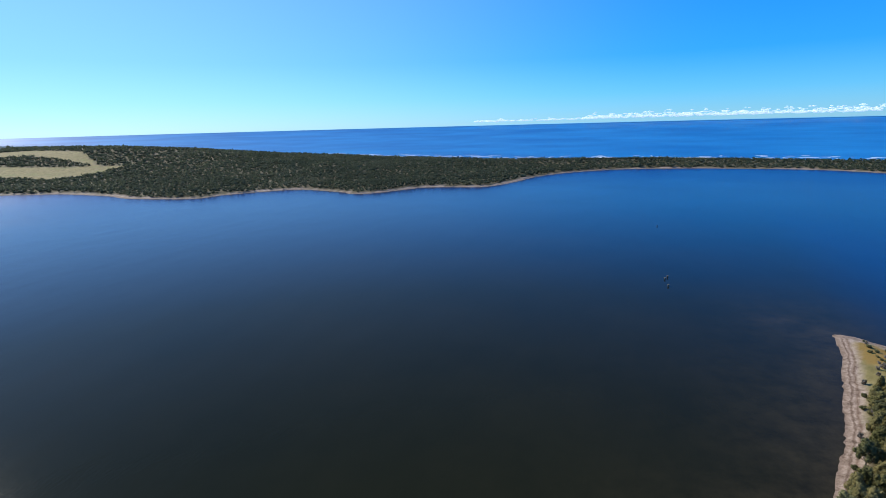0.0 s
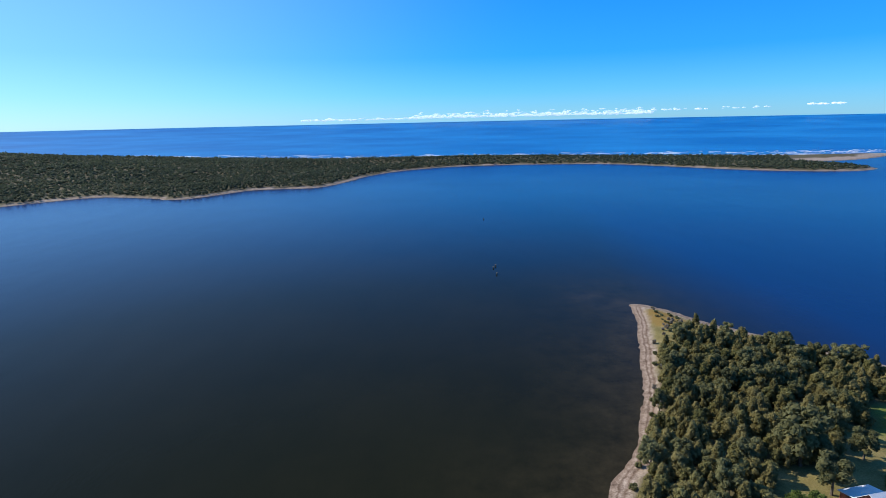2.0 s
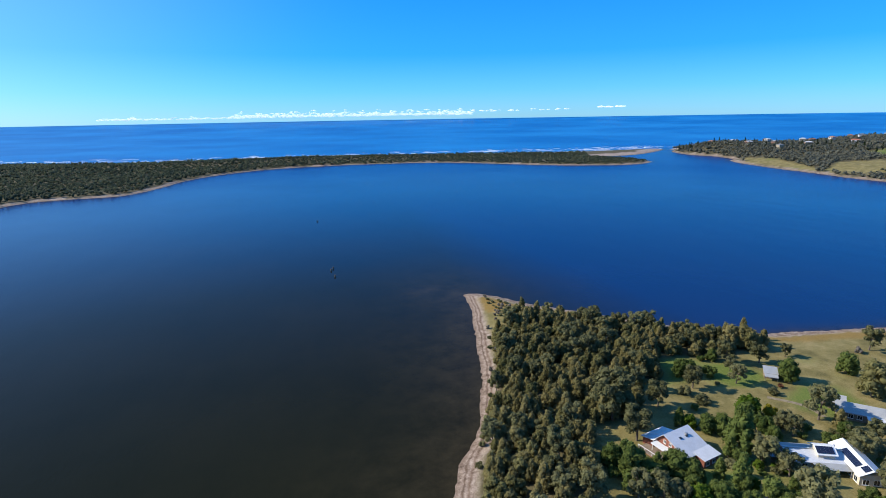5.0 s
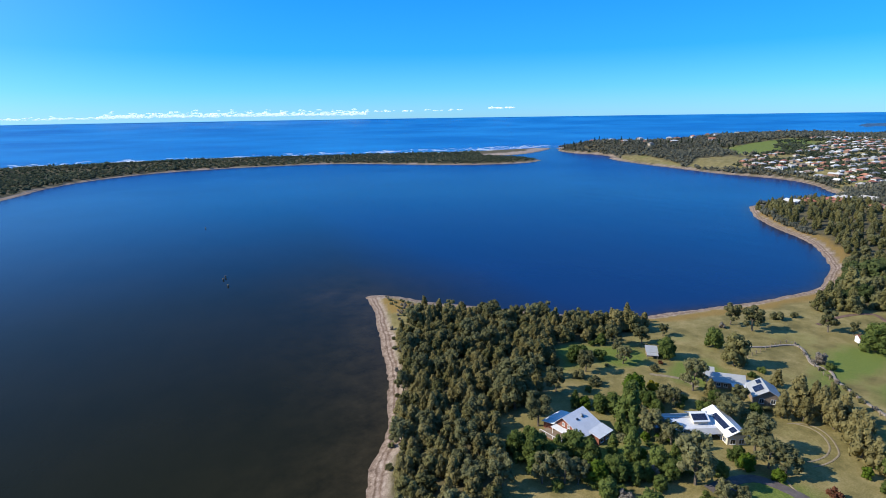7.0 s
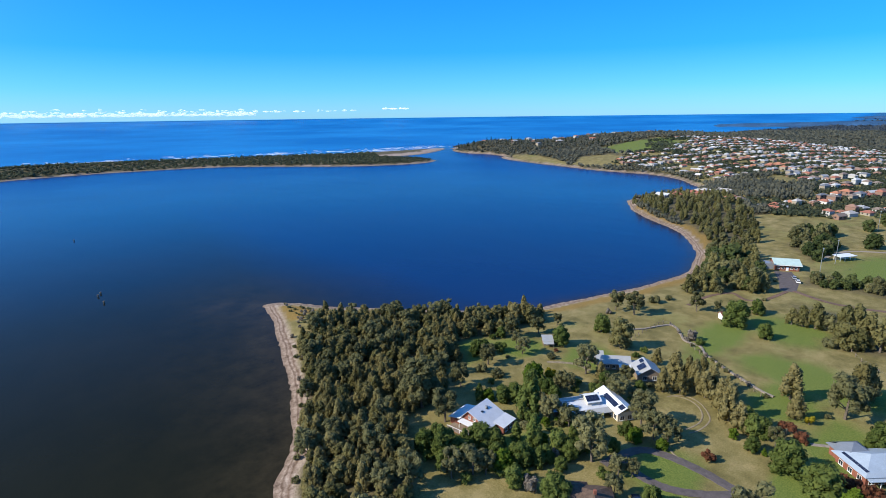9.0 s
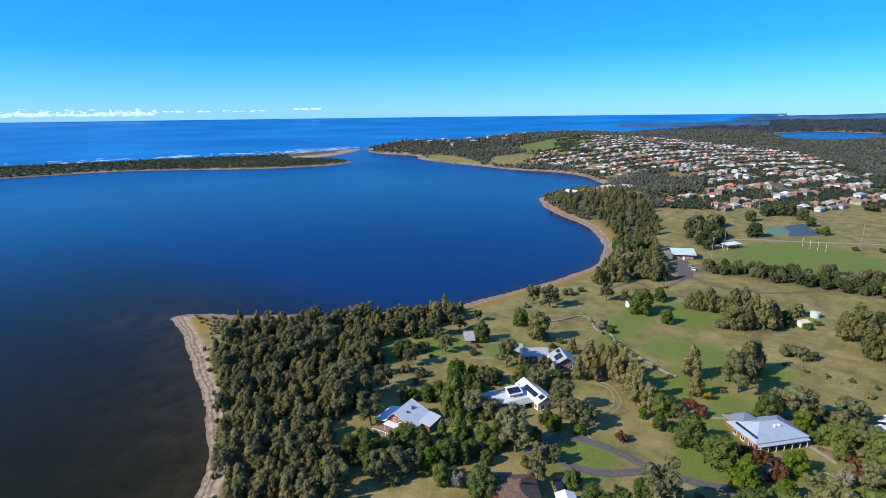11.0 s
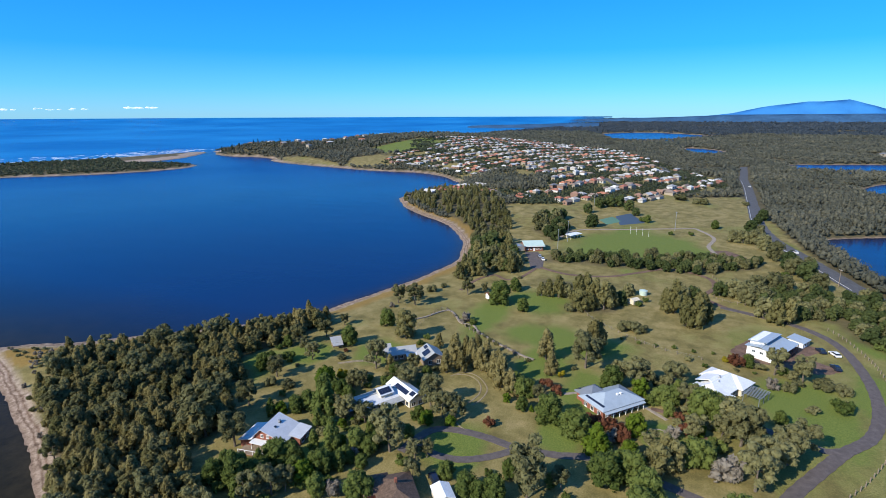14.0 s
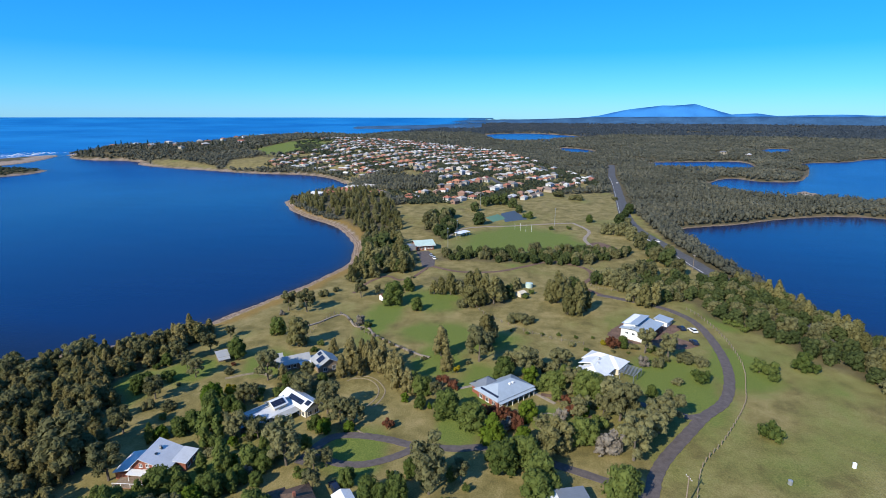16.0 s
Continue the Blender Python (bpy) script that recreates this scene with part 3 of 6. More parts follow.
KINDS = {
    # habit, height, width, clumps, sprays, leaf, material, name, label, category
    "sheoak": ("column", 8.0, 5.4, 18, 46, 0.36, M_SHEOAK, "sheoak_tree", "olive-green feathery she-oak in the shore woodland", "tree"),
    "paperbark": ("dome", 7.0, 5.0, 18, 46, 0.34, M_PAPER, "paperbark_tree", "green paperbark in the dense shore woodland", "tree"),
    "teatree": ("dome", 6.6, 5.6, 19, 44, 0.36, M_SHEOAK, "tea_tree", "brown-green tea tree in the dense shore woodland", "tree"),
    "gum": ("open", 9.0, 7.0, 26, 60, 0.34, M_GUM, "gum_tree", "grey-green eucalypt with an open crown of leaf clumps", "tree"),
    "round": ("dome", 6.5, 6.0, 24, 62, 0.32, M_GARDEN, "garden_tree", "dense round dark-green garden tree", "tree"),
    "cone": ("cone", 5.5, 4.6, 18, 60, 0.30, M_LIME, "conifer", "bright lime-green cone-shaped conifer on a lawn", "tree"),
    "dark": ("column", 7.5, 4.6, 18, 60, 0.32, M_GARDEN, "conifer", "dark-green upright garden conifer", "tree"),
    "bush": ("bush", 2.9, 3.6, 11, 54, 0.24, M_GARDEN, "shrub", "low dark-green garden shrub on grass", "shrub"),
    "scrub": ("bush", 2.8, 4.2, 11, 46, 0.28, M_GUM, "shrub", "low grey-green bush standing in grass", "shrub"),
    "wattle": ("bush", 3.4, 3.4, 6, 60, 0.28, M_WATTLE, "wattle_bush", "wattle bush in bright yellow flower", "shrub"),
    "russet": ("bush", 2.8, 3.4, 6, 50, 0.28, M_RUSSET, "shrub", "russet-red shrub in a garden bed", "shrub"),
    "bare": ("bush", 3.6, 3.6, 7, 46, 0.30, M_GREYWOOD, "bare_bush", "grey leafless bush of fine dry twigs", "tree"),
    "lime": ("dome", 5.5, 5.2, 18, 54, 0.32, M_LIME, "garden_tree", "round yellow-green garden tree", "tree"),
    "fargum": ("dome", 7.5, 7.0, 18, 34, 0.5, M_GUM, "eucalypt_tree", "grey-green eucalypt in a distant belt of trees", "tree"),
    "farsheoak": ("column", 8.5, 5.6, 16, 34, 0.48, M_PAPER, "sheoak_tree", "olive-green she-oak in a distant belt of trees", "tree"),
    "farround": ("dome", 6.5, 6.6, 17, 34, 0.48, M_BELT, "broadleaf_tree", "dark-green broadleaf tree in a distant belt", "tree"),
    "pine": ("cone", 24.0, 9.0, 7, 26, 1.3, M_PINE, "norfolk_pine", "tall dark Norfolk pine on the far headland", "tree"),
}
MODELS = {}


def plant(kind, x, y, size=1.0, tall=1.0, rng=random):
    """One tree of a kind, from a few models of that kind."""
    habit, h, w, n, sprays, leaf, mat, name, label, category = KINDS[kind]
    pool = MODELS.setdefault(kind, [])
    most = 4 if kind in ("sheoak", "paperbark", "teatree", "gum", "round", "fargum", "farsheoak") else 2
    z = ground_z(x, y)
    m = pose(x, y, z, rng.uniform(-3, 3), rng.uniform(-3, 3), rng.uniform(0, 360)) @ Matrix.Diagonal((size, size, size * tall, 1))
    if len(pool) < most:
        g = np.random.default_rng(len(MODELS) * 10 + len(pool))
        clumps = clumps_for(habit, h, w, n, g)
        ob = new(name)
        tagged(ob, label, category, "trees and shrubs")
        t = new("trunk", trunk_mesh(h, 0.022 * h + 0.05, clumps, g))
        c = new("crown", crown_mesh("crown", clumps, sprays, leaf, mat, g, 0, 0.6 if habit == "column" else 0.0))
        t.parent = c.parent = ob
        ob.matrix_basis = m
        pool.append(ob)
        return ob
    made = copy_thing(pool[rng.randrange(most)], Matrix())
    made.matrix_basis = m
    return made


def fill(poly, spacing, kinds, size=(0.8, 1.2), seed=1, keep=1.0, clear=()):
    """Trees through a stretch of woodland, evenly but not in rows."""
    rng = random.Random(seed)
    p = np.array(poly, float)
    (x0, y0), (x1, y1) = p.min(0), p.max(0)
    n = 0
    y = y0
    while y < y1:
        x = x0 + rng.uniform(0, spacing)
        while x < x1:
            px, py = x + rng.uniform(-0.42, 0.42) * spacing, y + rng.uniform(-0.42, 0.42) * spacing
            x += spacing
            if not inside(poly, np.array([px]), np.array([py]))[0] or rng.random() > keep:
                continue
            if any(math.hypot(px - cx, py - cy) < cr for cx, cy, cr in clear):
                continue
            if field("d", np.array([px]), np.array([py]))[0] < 2.6:
                continue
            plant(rng.choice(kinds), px, py, rng.uniform(*size), rng.uniform(0.85, 1.2), rng)
            n += 1
        y += spacing
    return n


fill(WEST_WOOD, 3.45, ("sheoak", "sheoak", "paperbark", "paperbark", "teatree", "teatree", "gum"), (0.56, 0.98), 11)
fill(POINT_WOOD, 7.5, ("farsheoak", "fargum"), (0.6, 0.92), 12)
fill(BAY_WOOD, 6.0, ("farsheoak", "fargum", "farround"), (0.8, 1.2), 13)
fill(CLUB_WOOD, 7.0, ("fargum", "farround"), (0.9, 1.2), 14)
fill(BELT_WOOD, 5.0, ("farround", "farround", "fargum"), (0.6, 0.9), 15)
fill(SOUTH_WOOD, 5.2, ("farround", "farround", "farround", "fargum"), (0.6, 1.0), 18)
fill([(300, -98), (262, -110), (222, -122), (170, -118), (172, -112), (220, -116), (260, -104)], 4.2, ("farsheoak", "fargum"), (0.8, 1.15), 19)


def strew(kinds, places, seed):
    rng = random.Random(seed)
    for x, y, s in places:
        plant(rng.choice(kinds), x, y, s, rng.uniform(0.9, 1.1), rng)


# trees of the paddocks and gardens: x, y, size
strew(("teatree",), [(166.4, 127.7, 1.37), (168.2, 124.7, 1.37), (170.2, 122.3, 1.28)], 21)
strew(("gum",), [(161.8, 113, 0.85), (174.2, 112.7, 0.56), (142.4, 105.9, 0.77), (147.7, 112.7, 0.55), (152.2, 117.7, 0.9), (127.9, 109.4, 0.84), (144.2, 81.8, 1.13), (205.6, 104.1, 0.97), (205.5, 95.7, 1.21), (227.1, 78.4, 0.91),
       (231.5, 71.8, 0.55), (169.9, 17.2, 1.43), (135.2, 65.9, 0.92), (187.2, -40.2, 0.97), (184.5, -47.5, 1.04), (165, -9.6, 1.2), (162, 1.8, 1.11), (110.4, 105.6, 0.94), (93.8, 105.2, 1.64), (93, 94.8, 1.12),
       (81.6, 74.2, 0.94), (112.8, 74.6, 0.97), (114.4, 69.1, 0.79), (105.2, 56.7, 1.3), (104.8, 49.6, 0.61), (106.3, 47, 0.56), (97.4, 46.8, 0.63), (128.3, 55.4, 1.05), (124.5, 50.2, 0.96), (125.2, 46.8, 0.9)], 22)
strew(("gum",), [(101.5, 21, 1.43), (143.4, 27.2, 0.54), (155.2, -13, 0.89), (139.8, -25.2, 1.3), (141.5, -28.2, 0.9), (122, -26.1, 1.24), (127.9, -28.7, 1.17), (131.6, -31.6, 1.14), (135.5, -34.6, 1.17), (140.5, -37.9, 1.08),
       (146.6, 68.7, 0.72), (130.9, 79.7, 0.63), (83.7, 72, 0.64), (129.8, -3.9, 0.66), (145.5, -23.9, 1.09), (147, -27, 0.92), (157.1, 43.8, 0.66), (162.7, 6.9, 0.79), (162.8, -1.5, 0.79)], 23)
strew(("round",), [(158.2, 100.3, 1.18), (148.8, 120.9, 0.67), (130.7, 117.4, 0.93), (132.7, 115.5, 0.85), (179.7, 96, 1.14), (220.4, 61.2, 1.74), (239.9, 58.9, 0.99), (214.5, 49.2, 0.94), (144.3, 33.1, 0.95), (145.6, 30.6, 0.88),
         (190.5, -33, 0.75), (158.5, 7.9, 1.21), (80.1, 89, 0.98), (83.6, 80.3, 1.02), (91.3, 80.3, 1.17), (92.7, 77.1, 0.87), (92, 67.8, 1.01), (94.9, 65.4, 0.73), (112.3, 90.2, 0.86), (114.8, 88.3, 0.93),
         (102.9, 64.5, 0.93), (104.8, 62.6, 0.65), (85.2, 64.7, 0.86), (86.9, 55.1, 1.21), (102.8, 61.2, 0.81), (122.7, 56.5, 0.57), (101, 39.8, 0.76), (97.3, 34, 0.95), (96.6, 30.6, 0.78), (97.6, 27.6, 0.99)], 24)
strew(("round",), [(133.8, 22.5, 1.33), (128.9, 14.7, 1.41), (136.8, 30.6, 0.65), (112.1, 5.4, 1.33), (115.9, 8.3, 0.62), (116, -0.5, 1.25), (127.1, -14.1, 1.33), (109.3, -3.5, 1.25), (154.4, -6.7, 1.05), (155.3, -9.1, 0.98),
         (153.2, -3.3, 0.55), (151.4, -16.4, 1.31), (150.8, -19.8, 1.24), (152.7, -23, 0.98), (154.9, -36.5, 0.64), (142.1, 73.6, 0.79), (141.4, 70.9, 0.71), (145.6, 64.2, 0.64), (125.7, 83.8, 0.82), (124.7, 80.4, 0.68),
         (107.1, 60.6, 0.77), (97.3, 60.2, 0.62), (97.5, 64.7, 0.74), (92.8, 70.6, 0.68), (87.5, 80.6, 0.69), (84.4, 84.3, 0.75), (86.3, 83.6, 0.7), (116, 4.5, 0.96), (118.7, 2.1, 0.98), (126, -11.1, 0.9)], 25)
strew(("round",), [(131.1, -17.1, 0.81), (161.4, -11.1, 0.8), (160.2, -15, 0.86), (156.4, -18.4, 1.06), (157.8, -21.1, 0.79), (148.4, 35.5, 0.83), (149.5, 38.3, 0.77), (181.8, -88.9, 1.05), (155.4, -36.6, 0.5), (103.6, -2.6, 1.32),
         (106, -5.6, 0.91), (106.2, -21.1, 1.41)], 26)
strew(("russet",), [(152, 98.4, 0.6), (150.4, 26.6, 1.5), (149.4, 23, 1.15), (189.4, -29, 1.81), (86.9, 76, 0.66), (125.3, 36.8, 1.03), (132.8, 4, 1.87), (129.9, 2.4, 1.23), (135.4, 9.7, 1.48), (140.6, -12.6, 1.31),
          (136.5, 6.6, 1.28), (137.6, 12.4, 1.07), (145.9, -14.7, 1.12), (147.2, -10.8, 1.01)], 27)
strew(("bush",), [(145.5, 122.1, 0.78), (138.8, 112.8, 1.36), (136.1, 79.6, 0.78), (126.8, 87.3, 1.54), (192.5, 64, 0.96), (172.7, 75.9, 0.84), (167.1, 76, 0.76), (135.8, 73.5, 1.32), (134.8, 70, 1.2), (239, 3.3, 0.95),
        (246.1, 0.7, 0.82), (198.3, 7.6, 0.41), (196.3, 1.6, 0.47), (196.5, -4.2, 0.47), (196.8, -10.3, 0.54), (195.7, -16.7, 0.47), (196.7, -23.1, 0.4), (187.8, -42.8, 1.05), (118.3, 99.7, 0.66), (89.5, 64.6, 0.69),
        (101.5, 51.8, 0.97), (135.1, -19.9, 1.3), (121, 56.9, 0.89), (119.6, 54.6, 0.68), (178.4, -74.7, 1.59), (177.5, -77.2, 1.85), (172.6, -76.9, 1.1), (181, -91.9, 1.38), (138.1, -62.6, 1.63), (137.1, -63.9, 1.3)], 28)
strew(("bush",), [(167.7, -53.8, 1.59), (171.7, -53.1, 0.93), (219.7, -80.4, 1.09), (214.1, -81.9, 1.07), (222.2, -78, 0.94)], 29)
strew(("scrub",), [(136.3, 107.9, 0.41), (122.8, 107.5, 1.08), (123.3, 101.5, 1.16), (146.3, 96.4, 0.84), (137.6, 83.6, 0.88), (131.5, 84.1, 0.95), (226.5, 96.3, 1.4), (234.2, 93.5, 0.86), (167.3, 20.6, 0.51), (150.4, 63.2, 0.59),
         (141.6, 64.2, 0.95), (222.4, 30.6, 1.29), (207.9, 7.4, 1.57), (207.7, 3.7, 1.69), (208.8, 0.8, 1.21), (188.1, -14.8, 0.67), (186.6, -44.8, 1.01), (189.6, -36.7, 0.91), (176.2, -42.5, 1.18), (165.5, -6, 1.3),
         (105.2, 77.1, 0.75), (164.8, -46, 0.92), (181.7, -52.4, 1.45), (180.2, -57.1, 1.22), (181.3, -45.7, 0.88)], 30)
strew(("sheoak",), [(145.1, 77.2, 0.74), (149.9, 59, 0.97), (159.3, 59.6, 1.32), (152.7, 54.9, 0.98), (166.9, 68.7, 0.75), (157.5, 52.2, 1.19), (155.4, 48.7, 1.18), (159.9, 48.2, 1.1), (150.9, 43.3, 1.24), (147, 39.5, 1.3),
          (144.4, 36.2, 1.1), (171.7, 30.7, 1.45), (160.4, 26.8, 1.08), (183.5, 16.9, 1.63), (186.6, 14.6, 1.32), (161.3, 56, 1.02), (164.4, 53.1, 1.03), (155.6, 43.4, 1.07)], 31)
strew(("wattle",), [(134, 88.1, 1.32), (160.1, 23.5, 0.85), (191.7, -26.6, 0.84), (81.8, 79.9, 0.47), (116.1, 66.1, 1.31)], 32)
strew(("lime",), [(128, 90.5, 1.3), (139.5, 35.8, 0.5), (158.1, -0.3, 1.07), (85.4, 89.3, 0.75), (87.9, 70.3, 1.09), (113.3, 72, 0.36), (109.8, 93.7, 0.76), (120, 52.9, 0.78), (122, 46.7, 0.64), (136.5, -0.1, 1.17),
        (141.1, -15.6, 0.75), (145.8, -21.6, 0.93), (87.8, 72.8, 0.65), (124.9, 1, 0.89)], 33)
strew(("paperbark",), [(170.6, 83.6, 1.77), (223.6, 26.9, 1.57), (225.6, 22.9, 1.34), (119, -5.1, 1.46), (123, -8.8, 1.27), (125, -7.1, 1.28)], 34)
strew(("bare",), [(195.2, 67.8, 1.26), (176, -37.7, 1.12), (85.6, 73.9, 0.7), (99.9, 64.3, 0.91), (86.5, 61.1, 1.18), (136.2, -2.3, 0.7), (137.6, -9.2, 1.21), (124.3, -19.5, 1.89), (124.7, -22.3, 1.43), (130.1, 5.7, 1.16)], 35)
strew(("farsheoak",), [(236.8, 45.8, 0.92), (237.7, 42.3, 1.15), (237.8, 38.1, 1.26), (235.1, 29.1, 1.47), (236.7, 25.3, 1.59), (232.7, 20.9, 1.45), (228.9, 17.2, 1.43), (232.7, 14.2, 1.22), (235.4, -7.7, 1.35), (235.7, -11.3, 1.57),
             (243.8, -23, 1.05), (221.1, -15.2, 1.49), (221.5, -18.9, 1.6), (226.8, -22.9, 1.2), (237.1, -48.9, 1.38), (238.8, -53.1, 1.39), (258.8, 82.6, 1.28), (256.7, 88.1, 1.28), (280, 91.1, 1.79), (250.8, 91.6, 1.13),
             (270.7, 75.2, 1.32), (268.7, 68.4, 1.3), (273.8, 65.7, 1.06)], 36)
strew(("fargum",), [(239.2, 34.5, 0.91), (252.5, 8.3, 0.86), (251.7, -14.3, 1.03), (266.5, -36.6, 1.27), (259.7, -41.3, 1.43), (260, -46.6, 1.34), (276.7, -47.5, 1.33), (281, -54.2, 1.35), (284.8, -59.9, 1.27), (243.4, -45.1, 1.27)], 37)
strew(("farround",), [(238.8, 10.9, 1.04), (255.2, -19.1, 1.11), (266.3, -30.8, 1.16), (305.7, 86.3, 1.24)], 38)
strew(("dark",), [(77.5, 86.3, 0.41), (80.4, 83, 1.32), (99.5, 75.3, 0.78), (100.6, 70.3, 1.29), (112.1, 80.5, 1.78), (108, 95.3, 0.73), (82.1, 87.6, 0.93)], 39)
strew(("cone",), [(137, 28, 0.36), (124.9, 8.8, 1.62)], 40)
# trees along the paddock edges, the courts and the highway
strew(("farround",), [(401, 42, 1.57), (454, 52, 1.33), (480, 46, 1.56), (489, 38, 1.58), (492, 30, 1.59), (477, 21, 1.54), (456, 15, 1.03), (428, -64, 1.40), (329, -69, 1.54), (310, -74, 1.57), (315, 94, 2.16), (308, 99, 1.59), (323, 87, 1.10), (475, -78, 1.40), (459, -72, 1.05)], 91)
strew(("bush",), [(435, 9, 1.55), (395, -11, 1.06), (398, -24, 1.19), (311, -61, 0.95), (312, -65, 1.15)], 92)
strew(("round",), [(432, 5, 0.92), (428, -41, 1.07)], 93)
strew(("scrub",), [(536, -40, 2.45), (536, -34, 1.90), (551, -21, 2.78), (547, -75, 1.67)], 94)
strew(("fargum",), [(388, -48, 1.08), (387, -54, 1.32), (387, -60, 1.44), (373, -64, 1.39), (349, -66, 1.53), (319, -70, 1.41), (291, -75, 1.40), (335, -80, 1.06), (417, -68, 1.03)], 95)
# driftwood-grey bushes and scrub behind the lake beach
strew(("bare",), [(58, 101, 0.8), (52, 95, 0.8), (68, 116, 0.8), (62, 108, 0.7), (106, 194, 0.6), (110, 198, 0.5), (98, 176, 0.7), (92, 166, 0.8), (88, 160, 0.7), (84, 152, 0.8),
                  (80, 144, 0.7), (76, 138, 0.8), (70, 126, 0.8), (114, 198, 0.6), (66, 118, 0.7), (200, 104, 0.8)], 81)
fill([(112, 222), (118, 205), (108, 190), (100, 186), (106, 206)], 3.0, ("scrub", "bare", "scrub"), (0.3, 0.5), 52, 0.7)
strew(("scrub", "bare"), [(57, 112, 0.5), (61, 117, 0.45), (64, 122, 0.5), (71, 134, 0.45), (75, 142, 0.5), (79, 149, 0.45), (87, 165, 0.5), (91, 173, 0.45), (95, 182, 0.5), (52, 104, 0.5)], 53)
# low garden growth between the houses
fill([(126, 80), (130, 66), (142, 60), (146, 78), (138, 90)], 4.4, ("bush", "scrub", "gum"), (0.4, 0.75), 31, 0.8, [(126, 70, 9)])
fill([(92, 82), (112, 80), (120, 62), (112, 54), (96, 58), (88, 72)], 4.2, ("round", "dark", "bush", "lime", "scrub"), (0.45, 0.85), 32, 0.9, [(100, 84, 9), (103, 58, 5), (90, 47, 9), (127, 68, 8)])
fill([(80, 90), (92, 84), (86, 68), (74, 74)], 4.2, ("round", "dark", "bush", "gum"), (0.5, 0.9), 33, 0.8, [(100, 84, 9), (84, 78, 3)])
fill([(94, 32), (104, 36), (112, 22), (106, 8), (98, 12)], 4.6, ("gum", "round", "bush"), (0.5, 0.9), 42, 0.8, [(94, 38, 5)])
fill([(148, -6), (160, -8), (158, -30), (142, -28), (134, -10)], 4.2, ("bush", "gum", "scrub", "round"), (0.45, 0.8), 36, 0.75, [(168, -22, 10.5), (136, -6, 5.5)])
fill([(172, -6), (190, -22), (196, -58), (186, -48), (178, -30)], 6.0, ("bush", "scrub", "russet", "bare"), (0.3, 0.6), 37, 0.6, [(170, -22, 11), (204, -41, 10)])
strew(("scrub", "bare", "scrub"), [(205, 80, 0.35), (198, 74, 0.4), (193, 69, 0.5), (187, 62, 0.45), (182, 56, 0.5), (177, 50, 0.5), (172, 42, 0.5), (168, 36, 0.45), (190, 66, 0.4), (184, 59, 0.5), (179.5, 53, 0.55), (175, 46, 0.45)], 47)
fill([(300, 62), (258, 60), (255, 100), (262, 100)], 9.0, ("farround", "fargum", "scrub"), (0.4, 0.8), 38, 0.4)


def far_woods(name, label, wanted, seed, step=0.55, log_step=0.018, near=300, mat=M_FAR, high=9.0, far=4900, a0=-56, a1=123):
    """Woodland past counting: two ragged crowns to each place, in one sheet of foliage."""
    g = np.random.default_rng(seed)
    az = np.radians(np.arange(a0, a1, step))
    lr = np.arange(math.log(near), math.log(far), log_step)
    a, l = np.meshgrid(az, lr)
    a = a + g.uniform(-0.5, 0.5, a.shape) * math.radians(step)
    r = np.exp(l + g.uniform(-0.5, 0.5, a.shape) * log_step)
    x, y, r = (r * np.sin(a)).ravel(), (r * np.cos(a)).ravel(), r.ravel()
    ok = ((wobble(x, y, 0.09 * near + 40, 7.0) < 0.52) | (mat is M_FAR)) & (field("d", x, y) > np.where(y < -80, 2.5, 5.5)) & wanted(x, y)
    x, y, r = x[ok], y[ok], r[ok]
    z = field("z", x, y)
    base, tri = ico(0)
    n = len(x)
    size = np.clip(r * 0.0032, 1.9, 11) * g.uniform(0.45, 1.6, n)
    tall = high * g.uniform(0.45, 1.15, n) * np.clip(0.7 + 0.4 * wobble(x, y, 60, 5.0), 0.35, 1.05)
    tall = tall * np.where((x > 200) & (x < 800) & (y > 640), 0.6, 1.0)
    v = base[None] * (0.74 + 0.26 * g.standard_normal((n, len(base), 1)).clip(-1, 1))
    v = v * np.stack([size, size, tall * 0.5], -1)[:, None, :]
    v = v + np.stack([x, y, z + tall * 0.5], -1)[:, None, :]
    f = tri[None] + (np.arange(n) * len(base))[:, None, None]
    # a few sprays break each outline
    k = 14
    d = g.standard_normal((n, k, 3))
    d[..., 2] = np.abs(d[..., 2])
    d /= np.linalg.norm(d, axis=-1)[..., None]
    p = d * g.uniform(0.7, 1.1, (n, k, 1)) * np.stack([size, size, tall * 0.5], -1)[:, None, :] + np.stack([x, y, z + tall * 0.52], -1)[:, None, :]
    u, w = g.standard_normal((2, n, k, 3)) * (np.clip(r * 0.0010, 0.55, 2.6))[None, :, None, None]
    q = np.stack([p - u, p + w, p + u * 0.8], 2).reshape(-1, 3)
    verts = np.vstack([v.reshape(-1, 3), q])
    faces = np.vstack([f.reshape(-1, 3), np.arange(n * k * 3).reshape(-1, 3) + n * len(base)])
    tagged(new(name, mesh_of(name, verts.tolist(), faces.tolist(), mat, True)), label, "woodland", kind="stuff")


def open_far(x, y):
    hit = np.zeros(x.shape, bool)
    for p in PADDOCKS:
        hit |= inside(p, x, y)
    hit |= inside([(735, 860), (716, 930), (800, 1060), (1010, 1030), (1010, 940), (900, 930)], x, y)
    hit |= distance(spline(HIGHWAY, 3), x, y) < 8.5
    for w in (POINT_WOOD, BAY_WOOD, CLUB_WOOD, BELT_WOOD):
        hit |= inside(w, x, y)
    return hit


